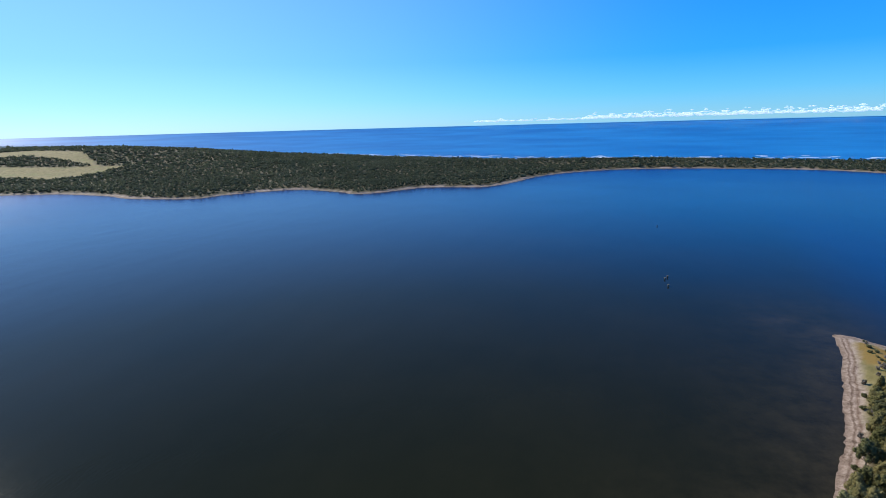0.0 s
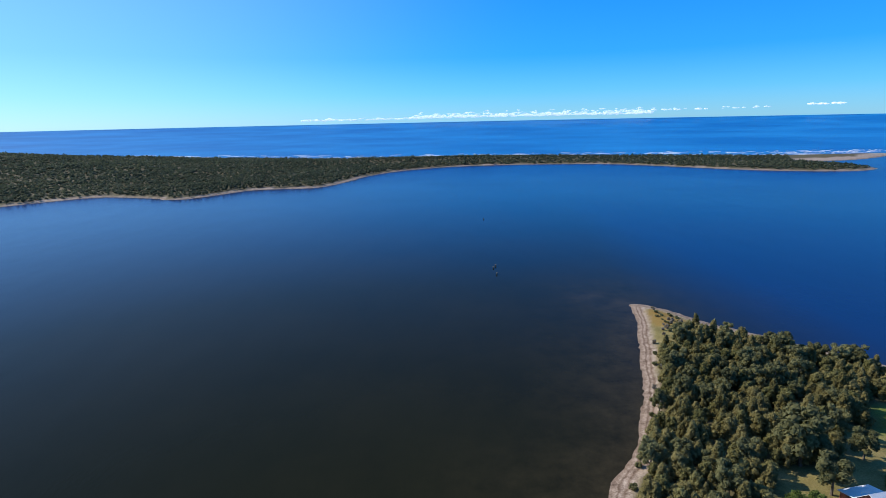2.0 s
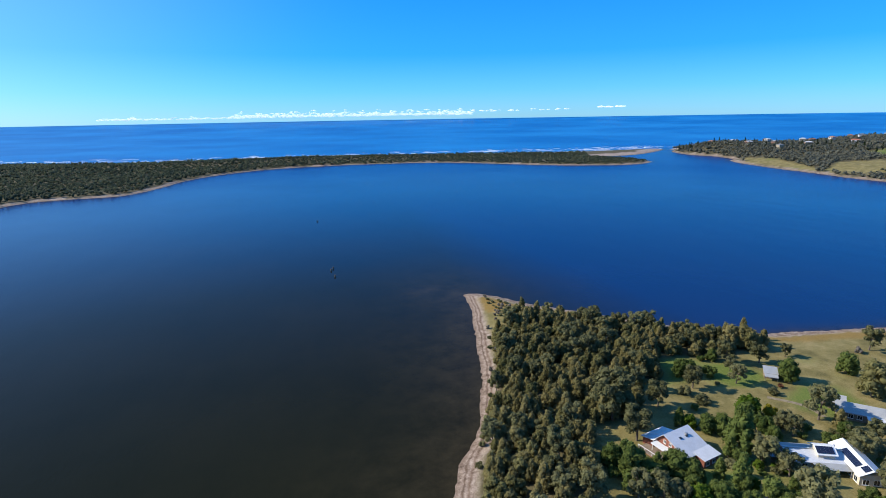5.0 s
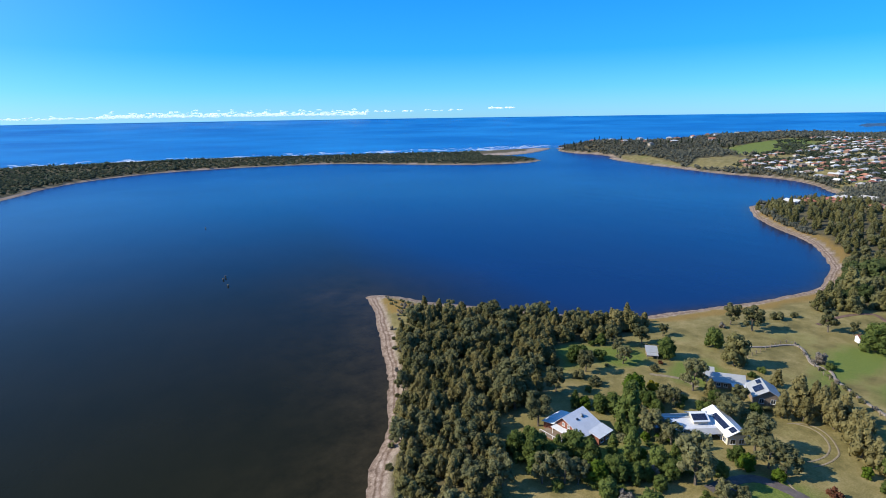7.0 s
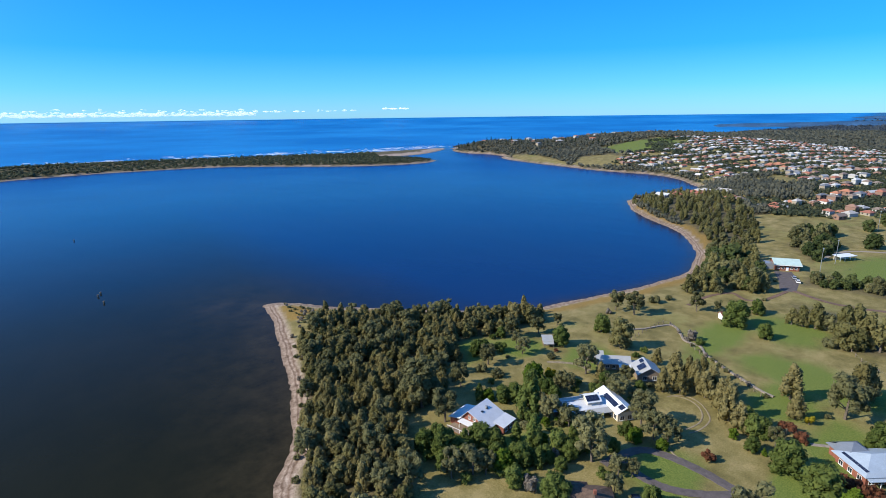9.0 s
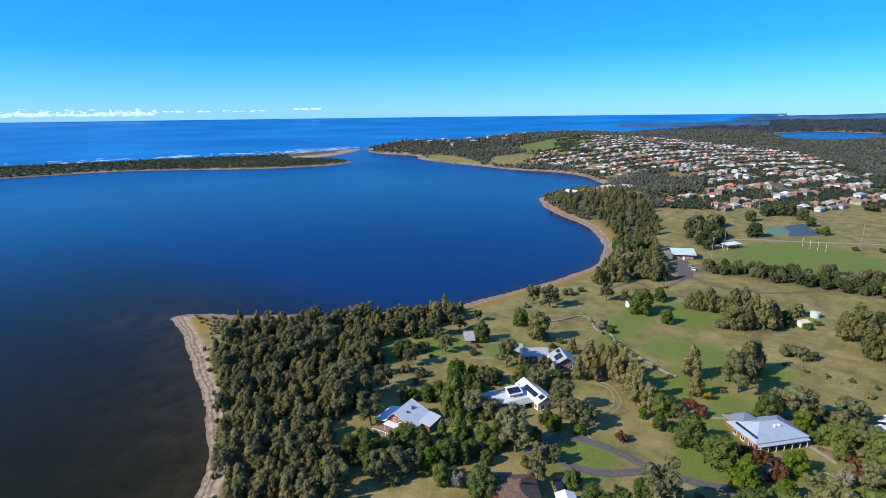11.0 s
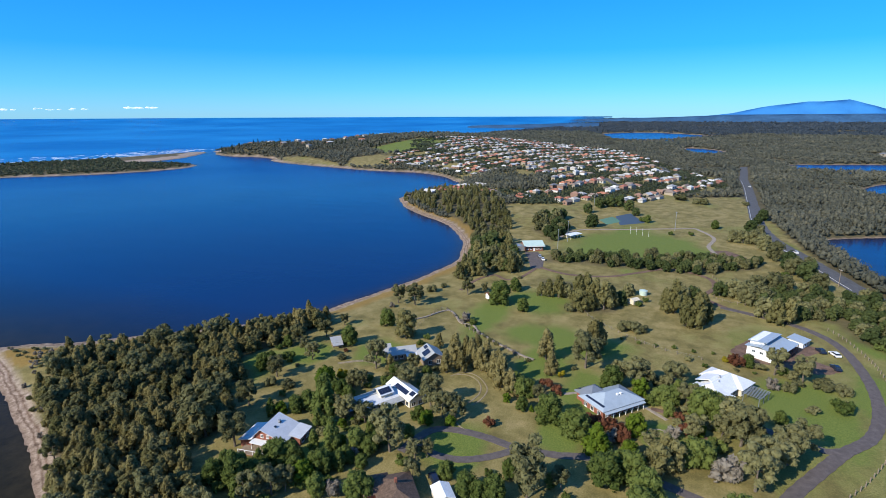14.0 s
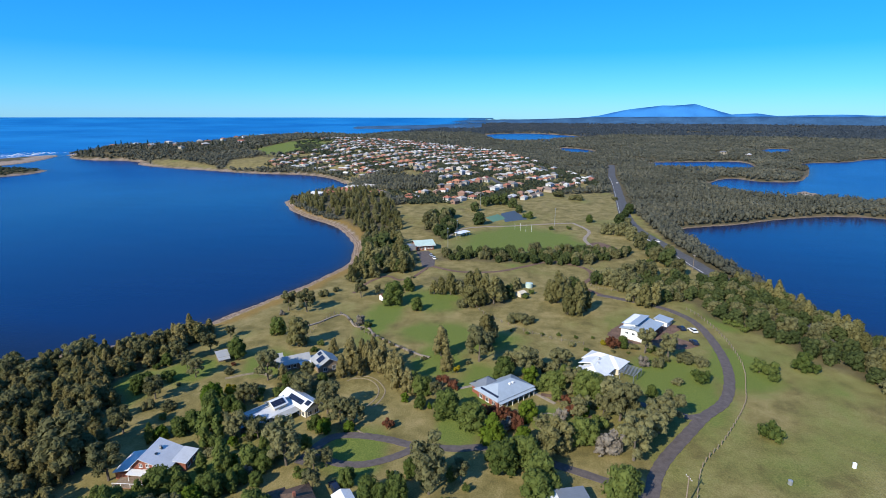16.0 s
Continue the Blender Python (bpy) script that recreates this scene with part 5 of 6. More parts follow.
def split_house():
    o = base("house", 204.6, -41.0, -30, "two-storey white house with split blue-grey skillion roofs", sink=1.2)
    part("wall", walls_bm(-7.2, 7.2, -4.3, 4.3, -0.3, 5.0), M_WHITE, o)
    part("roof", flat_bm(-7.2, 7.2, -4.3, -0.2, 5.05, 5.9, 0.8), M_ROOF_BLUE, o)
    part("wall", walls_bm(-5.0, 6.4, -0.15, 4.3, 5.0, 6.9), M_WHITE, o, "clerestory wall")
    part("roof", flat_bm(-5.0, 6.4, -0.6, 4.3, 7.0, 6.5, 0.6), M_ROOF_BLUE, o, "raised blue-grey roof")
    part("roof", flat_bm(-7.2, -5.1, 0.0, 4.3, 5.9, 5.2, 0.6), M_ROOF_BLUE, o)
    slab(o, "deck", -2.0, 8.6, -6.4, -4.35, 2.3, 2.5, M_TIMBER, "red timber veranda deck")
    for x in (-1.8, 0.8, 3.4, 6.0, 8.4):
        post(o, "post", x, -6.3, -0.3, 4.9, 0.09, M_TIMBER)
    slab(o, "rail", -2.0, 8.6, -6.38, -6.26, 3.3, 3.42, M_TIMBER)
    part("roof", flat_bm(-2.0, 8.4, -6.3, -4.35, 4.75, 5.0, 0.2), M_ROOF_BLUE, o, "veranda roof")
    for x in (-6, -3.8, -1, 1.5, 4, 6.3):
        window(o, x, -4.3, 3.0 if x > -2 else 3.3, 1.4 if x > -2 else 1.0, 1.5 if x > -2 else 0.8, "-y")
    for x in (-4, -1.5, 1, 3.5, 5.5):
        window(o, x, -0.15, 6.0, 1.6, 0.6, "-y")
    for y in (-3, -0.5, 2):
        window(o, -7.2, y, 3.3, 1.2, 0.9, "-x")
    g = base("garage", 217.2, -52.6, -33, "white garage with a blue-grey skillion roof", "garage", size=0.85, sink=0.3)
    part("wall", walls_bm(-3.2, 3.2, -3, 3, -0.3, 2.8), M_WHITE, g)
    part("roof", flat_bm(-3.2, 3.2, -3, 3, 2.85, 3.4, 0.5), M_ROOF_BLUE, g)
    window(g, -1.0, -3.0, 1.0, 1.2, 1.0, "-y")
    slab(g, "door", 0.6, 2.8, -3.05, -2.95, 0.1, 2.3, M_STEEL, "grey roller door")


def cottage_pair():
    o = base("house", 155.2, 78.4, -52, "low cottage with a weathered grey metal roof")
    part("wall", walls_bm(-5.0, 5.0, -2.8, 2.8, -0.3, 2.6, 1.3), M_DECK, o)
    part("roof", gable_bm(-5.0, 5.0, -2.8, 2.8, 2.6, 1.3, 0.5, 0.6), M_ROOF_WORN, o)
    part("roof", flat_bm(1.5, 5.0, -5.2, -3.5, 2.1, 2.4, 0.2), M_ROOF_PALE, o, "white veranda sheet roof")
    part("wall", walls_bm(-6.5, -3.0, 2.0, 5.0, -0.3, 2.5), M_DECK, o, "rear room")
    part("roof", gable_bm(-6.5, -3.0, 1.2, 5.0, 2.9, 1.2, 0.5, 0.4), M_ROOF_WORN, o)
    for x in (1.7, 4.8):
        post(o, "post", x, -5.2, -0.3, 2.1)
    for x in (-4, -2, 0, 2.5, 4):
        window(o, x, -2.8, 0.8, 1.2, 1.2, "-y")
    slab(o, "walkway_roof", 5.6, 8.8, -1.6, 0.4, 2.3, 2.45, M_ROOF_WORN)
    for x in (6.2, 8.4):
        post(o, "post", x, -1.4, -0.3, 2.3)
    s = base("studio", 155.8, 67, 42, "timber studio with a pale gable roof and solar panels", "studio")
    part("wall", walls_bm(-3.6, 3.6, -3.4, 3.4, -0.3, 2.9, 2.0), M_DECK, s)
    part("roof", gable_bm(-3.6, 3.6, -3.4, 3.4, 2.9, 2.0, 0.5, 0.6), M_ROOF_WORN, s)
    panel_rows(s, (0.6, 3.0, 3.35), (-1, 0, 0), (0, -3.4, 2.0), 3, 1, 1.0, 2.6)
    panel_rows(s, (3.3, 1.6, 4.2), (-1, 0, 0), (0, -3.4, 2.0), 2, 1, 1.0, 1.3)
    for x in (-2.2, 0, 2.2):
        window(s, x, -3.4, 0.8, 1.3, 1.3, "-y")
    for y in (-1.5, 1.5):
        window(s, -3.6, y, 0.8, 1.3, 1.4, "-x")


def small_buildings():
    s = base("shed", 156, 104.8, -47, "small timber shed with a weathered tin roof in a paddock", "shed", size=0.85)
    part("wall", walls_bm(-2.0, 2.0, -2.2, 2.2, -0.2, 2.2), M_DECK, s)
    part("roof", flat_bm(-2.0, 2.0, -2.2, 2.2, 2.25, 2.9, 0.4), M_ROOF_WORN, s)
    part("roof", flat_bm(-2.0, 2.0, -4.4, -2.65, 1.75, 2.05, 0.2), M_ROOF_WORN, s, "lean-to sheet roof")
    for x in (-1.9, 1.9):
        post(s, "post", x, -4.3, -0.2, 1.75, 0.06, M_DECK)
    window(s, 0, -2.2, 0.7, 1.0, 0.9, "-y")
    h = base("house", 89.5, 47, 38, "house with a dark brown tiled hip roof among shrubs")
    part("wall", walls_bm(-5.5, 5.5, -3.8, 3.8, -0.3, 2.7), M_BRICK, h)
    part("roof", hip_bm(-5.5, 5.5, -3.8, 3.8, 2.75, 2.0, 0.7), M_ROOF_BROWN, h)
    part("wall", walls_bm(1.0, 6.5, 2.0, 6.5, -0.3, 2.68), M_BRICK, h, "side wing")
    part("roof", hip_bm(1.0, 6.5, 1.2, 6.5, 2.78, 1.6, 0.6), M_ROOF_BROWN, h)
    for y in (-2, 1):
        window(h, -5.5, y, 0.9, 1.4, 1.2, "-x")
    for x in (-3, 0, 3):
        window(h, x, -3.8, 0.9, 1.4, 1.2, "-y")
    panel_rows(h, (-4.8, 4.1, 3.05), (1, 0, 0), (0, -4.4, 2.0), 5, 1)
    slab(h, "chimney", 0.6, 1.2, -0.4, 0.2, 4.0, 5.6, M_BRICK)
    w = base("garage", 93.7, 37.8, 38, "small white metal garage among trees", "garage")
    part("wall", walls_bm(-2.4, 2.4, -1.9, 1.9, -0.3, 2.4, 0.7), M_CREAM, w)
    part("roof", gable_bm(-2.4, 2.4, -1.9, 1.9, 2.4, 0.7, 0.5, 0.3), M_ROOF_WHITE, w)
    slab(w, "door", -2.46, -2.38, -1.2, 1.2, 0.05, 2.1, M_STEEL)
    f = base("house", 102.0, -9, -70, "low cream house with a dark flat metal roof")
    part("wall", walls_bm(-4.6, 4.6, -2.4, 2.4, -0.3, 2.5), M_CREAM, f)
    part("roof", flat_bm(-1.0, 4.6, -2.4, 2.4, 2.55, 2.9, 0.5), M_ROOF_DARK, f)
    part("roof", flat_bm(-4.6, -1.55, -2.4, 2.4, 2.45, 2.7, 0.5), M_ROOF_WHITE, f, "pale sheet roof")
    for x in (-3, 0, 3):
        window(f, x, 2.4, 0.8, 1.4, 1.2, "+y")
    c = base("clubhouse", 324.5, 70, -63, "clubhouse with a pale green roof and brick front", "clubhouse", "park buildings")
    part("wall", walls_bm(-5.5, 5.5, -6, 6, -0.3, 3.6, 1.6), M_BRICK, c)
    part("roof", gable_bm(-5.5, 5.5, -6, 6, 3.6, 1.6, 0.5, 1.0), M_ROOF_GREEN, c)
    slab(c, "gutter", -6.6, 6.6, -7.1, -6.95, 3.0, 3.3, M_WHITE)
    slab(c, "annexe", -10, -5.6, -4, 2, -0.3, 3.0, M_STEEL, "grey sheet-metal annexe")
    for x in (-4, -2, 2, 4):
        window(c, x, -6.0, 1.0, 1.2, 1.1, "-y")
    slab(c, "door", -0.6, 0.6, -6.05, -5.95, -0.2, 2.1, M_WHITE)
    k = base("kiosk", 362, 50, -30, "long white-roofed open shelter beside the play field", "shelter", "park buildings")
    part("roof", flat_bm(-5.5, 5.5, -2.2, 2.2, 2.6, 2.9, 0.4), M_ROOF_WHITE, k)
    slab(k, "wall", -5.2, 5.2, 1.6, 2.0, -0.2, 2.5, M_CREAM)
    for x in (-5.2, -1.8, 1.8, 5.2):
        post(k, "post", x, -2.0, -0.2, 2.55, 0.08)
    b = base("cottage", 226, 67, -40, "tiny white cottage with a red roof under a tree", "cottage")
    part("wall", walls_bm(-1.8, 1.8, -1.4, 1.4, -0.2, 2.2, 0.8), M_WHITE, b)
    part("roof", gable_bm(-1.8, 1.8, -1.4, 1.4, 2.2, 0.8, 0.5, 0.3), M_TIMBER, b)
    window(b, -0.6, -1.4, 0.8, 0.8, 0.8, "-y")
    e = base("hut", 242, 5.5, -40, "small cream paddock hut with rounded tin roof", "hut")
    part("wall", walls_bm(-1.8, 1.8, -1.5, 1.5, -0.2, 1.9, 0.7), M_CREAM, e)
    part("roof", gable_bm(-1.8, 1.8, -1.5, 1.5, 1.9, 0.7, 0.5, 0.3), M_CREAM, e)
    slab(e, "door", -0.4, 0.4, -1.55, -1.45, 0.0, 1.8, M_DECK)


brick_house(), long_white_house(), hip_house(), white_hip_house(), split_house(), cottage_pair(), small_buildings()


# ---- the town ----
def town_model(kind):
    o = new("town_house")
    w, d = {"gable": (13, 8), "hip": (14, 9), "ell": (12, 8), "tall": (11, 8)}[kind]
    h = 5.4 if kind == "tall" else 2.8
    part("wall", walls_bm(-w / 2, w / 2, -d / 2, d / 2, -1.5, h, 1.9 if kind == "gable" else 0.0), M_TOWN_WALL, o)
    part("roof", gable_bm(-w / 2, w / 2, -d / 2, d / 2, h, 1.9, 0.5, 0.5) if kind == "gable" else hip_bm(-w / 2, w / 2, -d / 2, d / 2, h + 0.05, 2.1), M_TOWN_ROOF, o)
    if kind == "ell":
        part("wall", walls_bm(-w / 2, -1, -d / 2 - 4, -d / 2 - 0.02, -1.5, h - 0.04), M_TOWN_WALL, o)
        part("roof", hip_bm(-w / 2, -1, -d / 2 - 4, 0, h + 0.08, 1.7), M_TOWN_ROOF, o)
    for k, z in enumerate((0.9, 3.6) if kind == "tall" else (0.9,)):
        for i, x in enumerate((-w / 4, w / 4)):
            bm = bmesh.new()
            box(bm, x - 1.0, x + 1.0, -d / 2 - (4.05 if kind == "ell" and i == 0 else 0.05), -d / 2 - (3.9 if kind == "ell" and i == 0 else -0.1), z, z + 1.3)
            part("window", bm, M_GLASS, o)
    bm = bmesh.new()
    box(bm, -w / 2 - 0.05, -w / 2 + 0.1, -1, 1, 0.9, 2.2)
    part("window", bm, M_GLASS, o)
    return tagged(o, {"gable": "suburban bungalow with a gable roof in the town", "hip": "suburban bungalow with a hip roof in the town", "ell": "suburban L-shaped house with hip roofs",
                      "tall": "two-storey suburban house with a hip roof"}[kind], "house", "houses of the town")


STREETS = [[(772, 94), (700, 70), (627, 46), (596, 38)], [(1000, 30), (900, 4), (842, -10), (700, -42)], [(620, 46), (660, -40)], [(800, 300), (880, 180), (960, 20)],
           [(700, 240), (790, 110), (850, 0)], [(880, 420), (1000, 300), (1120, 120)]]
for line in STREETS:
    ribbon("street", line, 6.0, M_ROAD, 0.25, "grey suburban street between houses", "road", 14)


def build_town():
    rng = random.Random(71)
    models, used = [town_model(k) for k in ("gable", "hip", "ell", "tall")], set()
    turn = radians(-24)
    c, s = math.cos(turn), math.sin(turn)
    spots = []
    for i in range(-39, 40):
        for j in range(-24, 25):
            u, v = i * 15.0 + rng.uniform(-2.5, 2.5), j * 21.0 + (9.5 if j % 2 else -9.5) * 0.55 + rng.uniform(-2, 2)
            spots.append((900 + c * u - s * v, 230 + s * u + c * v))
    p = np.array(spots)
    ok = inside(TOWN, p[:, 0], p[:, 1]) & ~inside(TOWN_WOOD, p[:, 0], p[:, 1]) & (field("d", p[:, 0], p[:, 1]) > 18)
    ok &= (distance(spline(HIGHWAY, 3), p[:, 0], p[:, 1]) > 25) & ~inside(PADDOCKS[5], p[:, 0], p[:, 1])
    for line in STREETS:
        ok &= distance(spline(line, 4), p[:, 0], p[:, 1]) > 10
    z = field("z", p[:, 0], p[:, 1])
    near, rest = 0, []
    order = np.argsort(np.hypot(p[ok][:, 0], p[ok][:, 1]))
    for (x, y), zz in zip(p[ok][order], z[ok][order]):
        if rng.random() < 0.10:
            continue
        k = rng.choice((0, 1, 1, 2, 3))
        m = pose(x, y, zz, 0, 0, -24 + rng.choice((0, 90, 180, 270)) + rng.uniform(-6, 6)) @ Matrix.Diagonal((rng.uniform(0.52, 0.82), rng.uniform(0.52, 0.82), rng.uniform(0.75, 0.95), 1))
        near += 1
        if k not in used:
            used.add(k)
            models[k].matrix_basis = m
        elif near <= 205:
            copy_thing(models[k], Matrix()).matrix_basis = m
        else:
            rest.append(m)
    # the far end of the town, past counting
    verts, faces, kinds = [], [], []
    for m in rest:
        for src, slot in ((walls_bm(-6.5, 6.5, -4, 4, -1.5, 2.8), 0), (hip_bm(-6.5, 6.5, -4, 4, 2.85, 2.0), 1)):
            n = len(verts)
            src.verts.index_update()
            verts += [tuple(m @ v.co) for v in src.verts]
            for f in src.faces:
                faces.append([n + v.index for v in f.verts])
                kinds.append(slot)
            src.free()
    me = mesh_of("far_houses", verts, faces, M_FAR_WALL)
    me.materials.append(M_FAR_ROOF)
    me.polygons.foreach_set("material_index", kinds)
    tagged(new("far_houses", me), "far suburban houses with white, grey and red roofs", "houses", kind="stuff")
    # roofs that show through the trees of the headland and over the bay
    for x, y in [(530, 214), (540, 200), (549, 190), (556, 178), (520, 222), (1010, 880), (1040, 850), (1080, 800), (1100, 820), (1060, 770), (1010, 790), (1130, 760), (1160, 720),
                 (1190, 780), (1220, 700), (1250, 740), (1290, 690), (1330, 700), (1380, 640), (1060, 700), (1100, 640), (980, 700), (640, -285), (655, -300), (1200, -420), (1230, -380)]:
        zz = ground_z(x, y)
        copy_thing(models[rng.choice((0, 1, 3))], Matrix()).matrix_basis = pose(x, y, zz + (3 if x > 900 else 0), 0, 0, rng.uniform(0, 360))


build_town()


# ---- far hills, clouds and surf ----
def ridge_mesh(name, mat, r, shape, az0, az1, label, category, seed=3):
    """A far range: a crest line over an azimuth range, sloping to the ground on both sides."""
    g = np.random.default_rng(seed)
    az = np.linspace(az0, az1, 260)
    h = np.interp(az, [a for a, _ in shape], [v for _, v in shape])
    h = h + 0.018 * np.convolve(g.standard_normal(len(az)), np.ones(5) / 5, "same") * np.clip(h + 0.6, 0.2, 1)
    verts, faces = [], []
    for k, (f, back) in enumerate(((0.0, -330.0), (0.45, -170.0), (0.8, -60.0), (1.0, 0.0), (0.3, 120.0))):
        for a, e in zip(az, h):
            rr = r + back + 20 * math.sin(a * 1.9 + k * 2)
            top, low = EYE + r * math.tan(radians(e)), -6.0
            x, y = rr * math.sin(radians(a)), rr * math.cos(radians(a))
            verts.append((x, y, low + (top - low) * (f + (0.07 * math.sin(a * 2.3 + k * 1.4) if 0 < f < 1 else 0))))
    n = len(az)
    for k in range(4):
        faces += [(k * n + i, k * n + i + 1, k * n + n + i + 1, k * n + n + i) for i in range(n - 1)]
    return tagged(new(name, mesh_of(name, verts, faces, mat, True)), label, category, kind="structure")


# the air's haze is painted into the blues of the far ranges
M_HAZY_MOUNTAIN = plain("hazy_mountain", (0.04, 0.19, 0.46), 1.0, vary=0.04, scale=0.01, spec=0.0)
M_HAZY_HILLS = plain("hazy_hills", (0.045, 0.11, 0.21), 1.0, vary=0.2, scale=0.01, spec=0.0)
ridge_mesh("backdrop", M_HAZY_MOUNTAIN, 4750, [(93, -0.3), (95.7, -0.02), (97.8, 0.47), (99.5, 0.72), (101.4, 0.94), (102.6, 0.93), (104.3, 1.08), (105.2, 0.8), (106.3, 0.45), (107.5, 0.12), (109.5, 0.22),
                                       (111, 0.0), (116, 0.12), (118, 0.04), (124, 0.1)], 93, 124, "distant mountain beyond the woods, painted haze-blue", "mountain")
ridge_mesh("backdrop", M_HAZY_HILLS, 4300, [(76, -1.25), (79, -0.8), (82, -0.55), (84, -0.5), (90, -0.36), (96, -0.14), (103, -0.10), (110, -0.06), (124, -0.02)], 76, 124, "low wooded hills along the skyline, painted haze-blue", "hills", 5)
ridge_mesh("backdrop", M_HAZY_HILLS, 3300, [(70.3, -1.4), (71.2, -1.16), (73.0, -1.1), (76, -1.05), (80, -0.95), (84, -0.9)], 70.3, 84, "dark distant headland painted haze-blue, running into the ocean", "headland", 6)

cloud_m = Mat("cloud", 1.0, 0.0, 0.0).color((0.8, 0.8, 0.8))
# added glow keeps the shaded sides of the puffs pale
cloud_m.b.inputs["Emission Color"].default_value, cloud_m.b.inputs["Emission Strength"].default_value = (0.66, 0.84, 1.0, 1.0), 0.42
thin = cloud_m.node("ShaderNodeBsdfTransparent")
veil = cloud_m.node("ShaderNodeMixShader")
veil.inputs[0].default_value = 0.5
cloud_m.link(thin.outputs[0], veil.inputs[1])
cloud_m.link(cloud_m.b.outputs[0], veil.inputs[2])
cloud_m.link(veil.outputs[0], cloud_m.t.nodes["Material Output"].inputs["Surface"])
M_GLOW_CLOUD = cloud_m.m


def cloud_bank(a0, a1, low, high, count, seed):
    """Low cumulus over the horizon: puffs that pile up to a flat-based bank."""
    g = np.random.default_rng(seed)
    base_v, tri = ico(1)
    verts, faces, n = [], [], 0
    for _ in range(count):
        a, f = g.uniform(a0, a1), g.beta(1.1, 2.6)
        r = 4850.0
        top = (low + (high - low) * f * (0.55 + 0.45 * math.sin(a * 1.9 + seed) ** 2))
        s = g.uniform(3.5, 10) * (1.2 - 0.6 * f)
        c = np.array((r * math.sin(radians(a)), r * math.cos(radians(a)), EYE + r * math.tan(radians(top))))
        verts.append(base_v * (0.85 + 0.15 * g.standard_normal((len(base_v), 1))) * (s * 2.6, s * 2.6, s * 0.7) + c)
        faces += (tri + n).tolist()
        n += len(base_v)
    tagged(new("cloud_bank", mesh_of("cloud_bank", np.vstack(verts).tolist(), faces, M_GLOW_CLOUD, True)), "low white cumulus bank over the ocean horizon", "cloud", kind="stuff")


cloud_bank(-9, 3, 0.10, 0.42, 150, 1)
cloud_bank(2, 26, 0.16, 0.98, 700, 2)
cloud_bank(26, 36, 0.45, 0.8, 30, 3)
cloud_bank(38.5, 41, 0.62, 0.86, 30, 4)


def surf(points, seed, width=7.0, label="broken white surf along the ocean beach"):
    """Lines of breaking foam, in short uneven strips."""
    g = np.random.default_rng(seed)
    p = spline(points, 14)
    t = np.gradient(p, axis=0)
    nrm = np.stack([-t[:, 1], t[:, 0]], -1) / np.linalg.norm(t, axis=1)[:, None]
    verts, faces = [], []
    for row in range(5):
        off = -6 - row * 17 + 5 * np.sin(np.arange(len(p)) * 0.3 + row)
        thick = width * np.clip(0.5 * np.sin(np.arange(len(p)) * (0.35 + 0.1 * row) + row * 2 + seed) + 0.45 * g.standard_normal(len(p)) - 0.12 * row, 0, 1)
        k = len(verts)
        for i in range(len(p)):
            for s_, z in ((-0.5, 0.12), (0.0, 0.55), (0.5, 0.12)):
                q = p[i] + nrm[i] * (off[i] + s_ * thick[i])
                verts.append((q[0], q[1], z - (1.5 if thick[i] < 0.4 else 0)))
        for i in range(len(p) - 1):
            for j in (0, 1):
                faces.append((k + 3 * i + j, k + 3 * i + j + 1, k + 3 * i + j + 4, k + 3 * i + j + 3))
    tagged(new("surf", mesh_of("surf", verts, faces, M_FOAM, True)), label, "surf", kind="stuff")


surf(OCEAN_BEACH[:17], 1)
surf([(x * 1.06, y * 1.06) for x, y in OCEAN_BEACH[:17]], 3, 9.0, "line of white breakers off the ocean beach")
surf([(1090, 1060), (1000, 1050), (900, 1060), (800, 1080)], 2, 10)


# ---- roadside, paddocks and park ----
def car(x, y, turn, paint, label):
    o = base("car", x, y, turn, label, "car", "parked cars")
    o.matrix_basis = pose(x, y, ground_z(x, y) + 0.05, 0, 0, turn)
    bm = bmesh.new()
    ring = [(-2.2, 0.35), (2.2, 0.35), (2.25, 0.75), (1.2, 0.95), (-2.1, 1.0), (-2.25, 0.7)]
    solid(bm, [(a, -0.88, z) for a, z in ring], [(a, 0.88, z) for a, z in ring])
    part("body", bm, paint, o)
    bm = bmesh.new()
    low, up = [(-1.9, -0.8, 1.0), (1.0, -0.8, 0.97), (1.0, 0.8, 0.97), (-1.9, 0.8, 1.0)], [(-1.5, -0.66, 1.45), (0.3, -0.66, 1.45), (0.3, 0.66, 1.45), (-1.5, 0.66, 1.45)]
    solid(bm, low, up)
    part("cabin", bm, M_GLASS, o, "dark tinted glasshouse")
    bm = bmesh.new()
    box(bm, -1.5, 0.3, -0.68, 0.68, 1.455, 1.51)
    part("roof", bm, paint, o)
    for wx in (-1.35, 1.4):
        for wy in (-0.86, 0.86):
            bm = bmesh.new()
            bmesh.ops.create_cone(bm, cap_ends=True, segments=14, radius1=0.34, radius2=0.34, depth=0.2)
            bmesh.ops.rotate(bm, verts=bm.verts, cent=(0, 0, 0), matrix=Matrix.Rotation(radians(90), 3, "X"))
            bmesh.ops.translate(bm, verts=bm.verts, vec=(wx, wy, 0.34))
            part("wheel", bm, M_BLACK, o)


M_NAVY = plain("navy_paint", (0.02, 0.03, 0.06), 0.25, 0.2)
M_CARWHITE = plain("white_car_paint", (0.75, 0.75, 0.75), 0.25)
M_SILVER = plain("silver_paint", (0.45, 0.46, 0.48), 0.3, 0.4)
car(212.5, -58.5, 14, M_NAVY, "dark navy car parked on grass by the garage")
car(211, -62.3, 20, M_CARWHITE, "white car parked on grass beside the drive")
car(199, -59.7, 12, M_NAVY, "dark navy car parked on bare earth")
car(99, 42, 40, M_NAVY, "dark blue ute parked by the white garage")
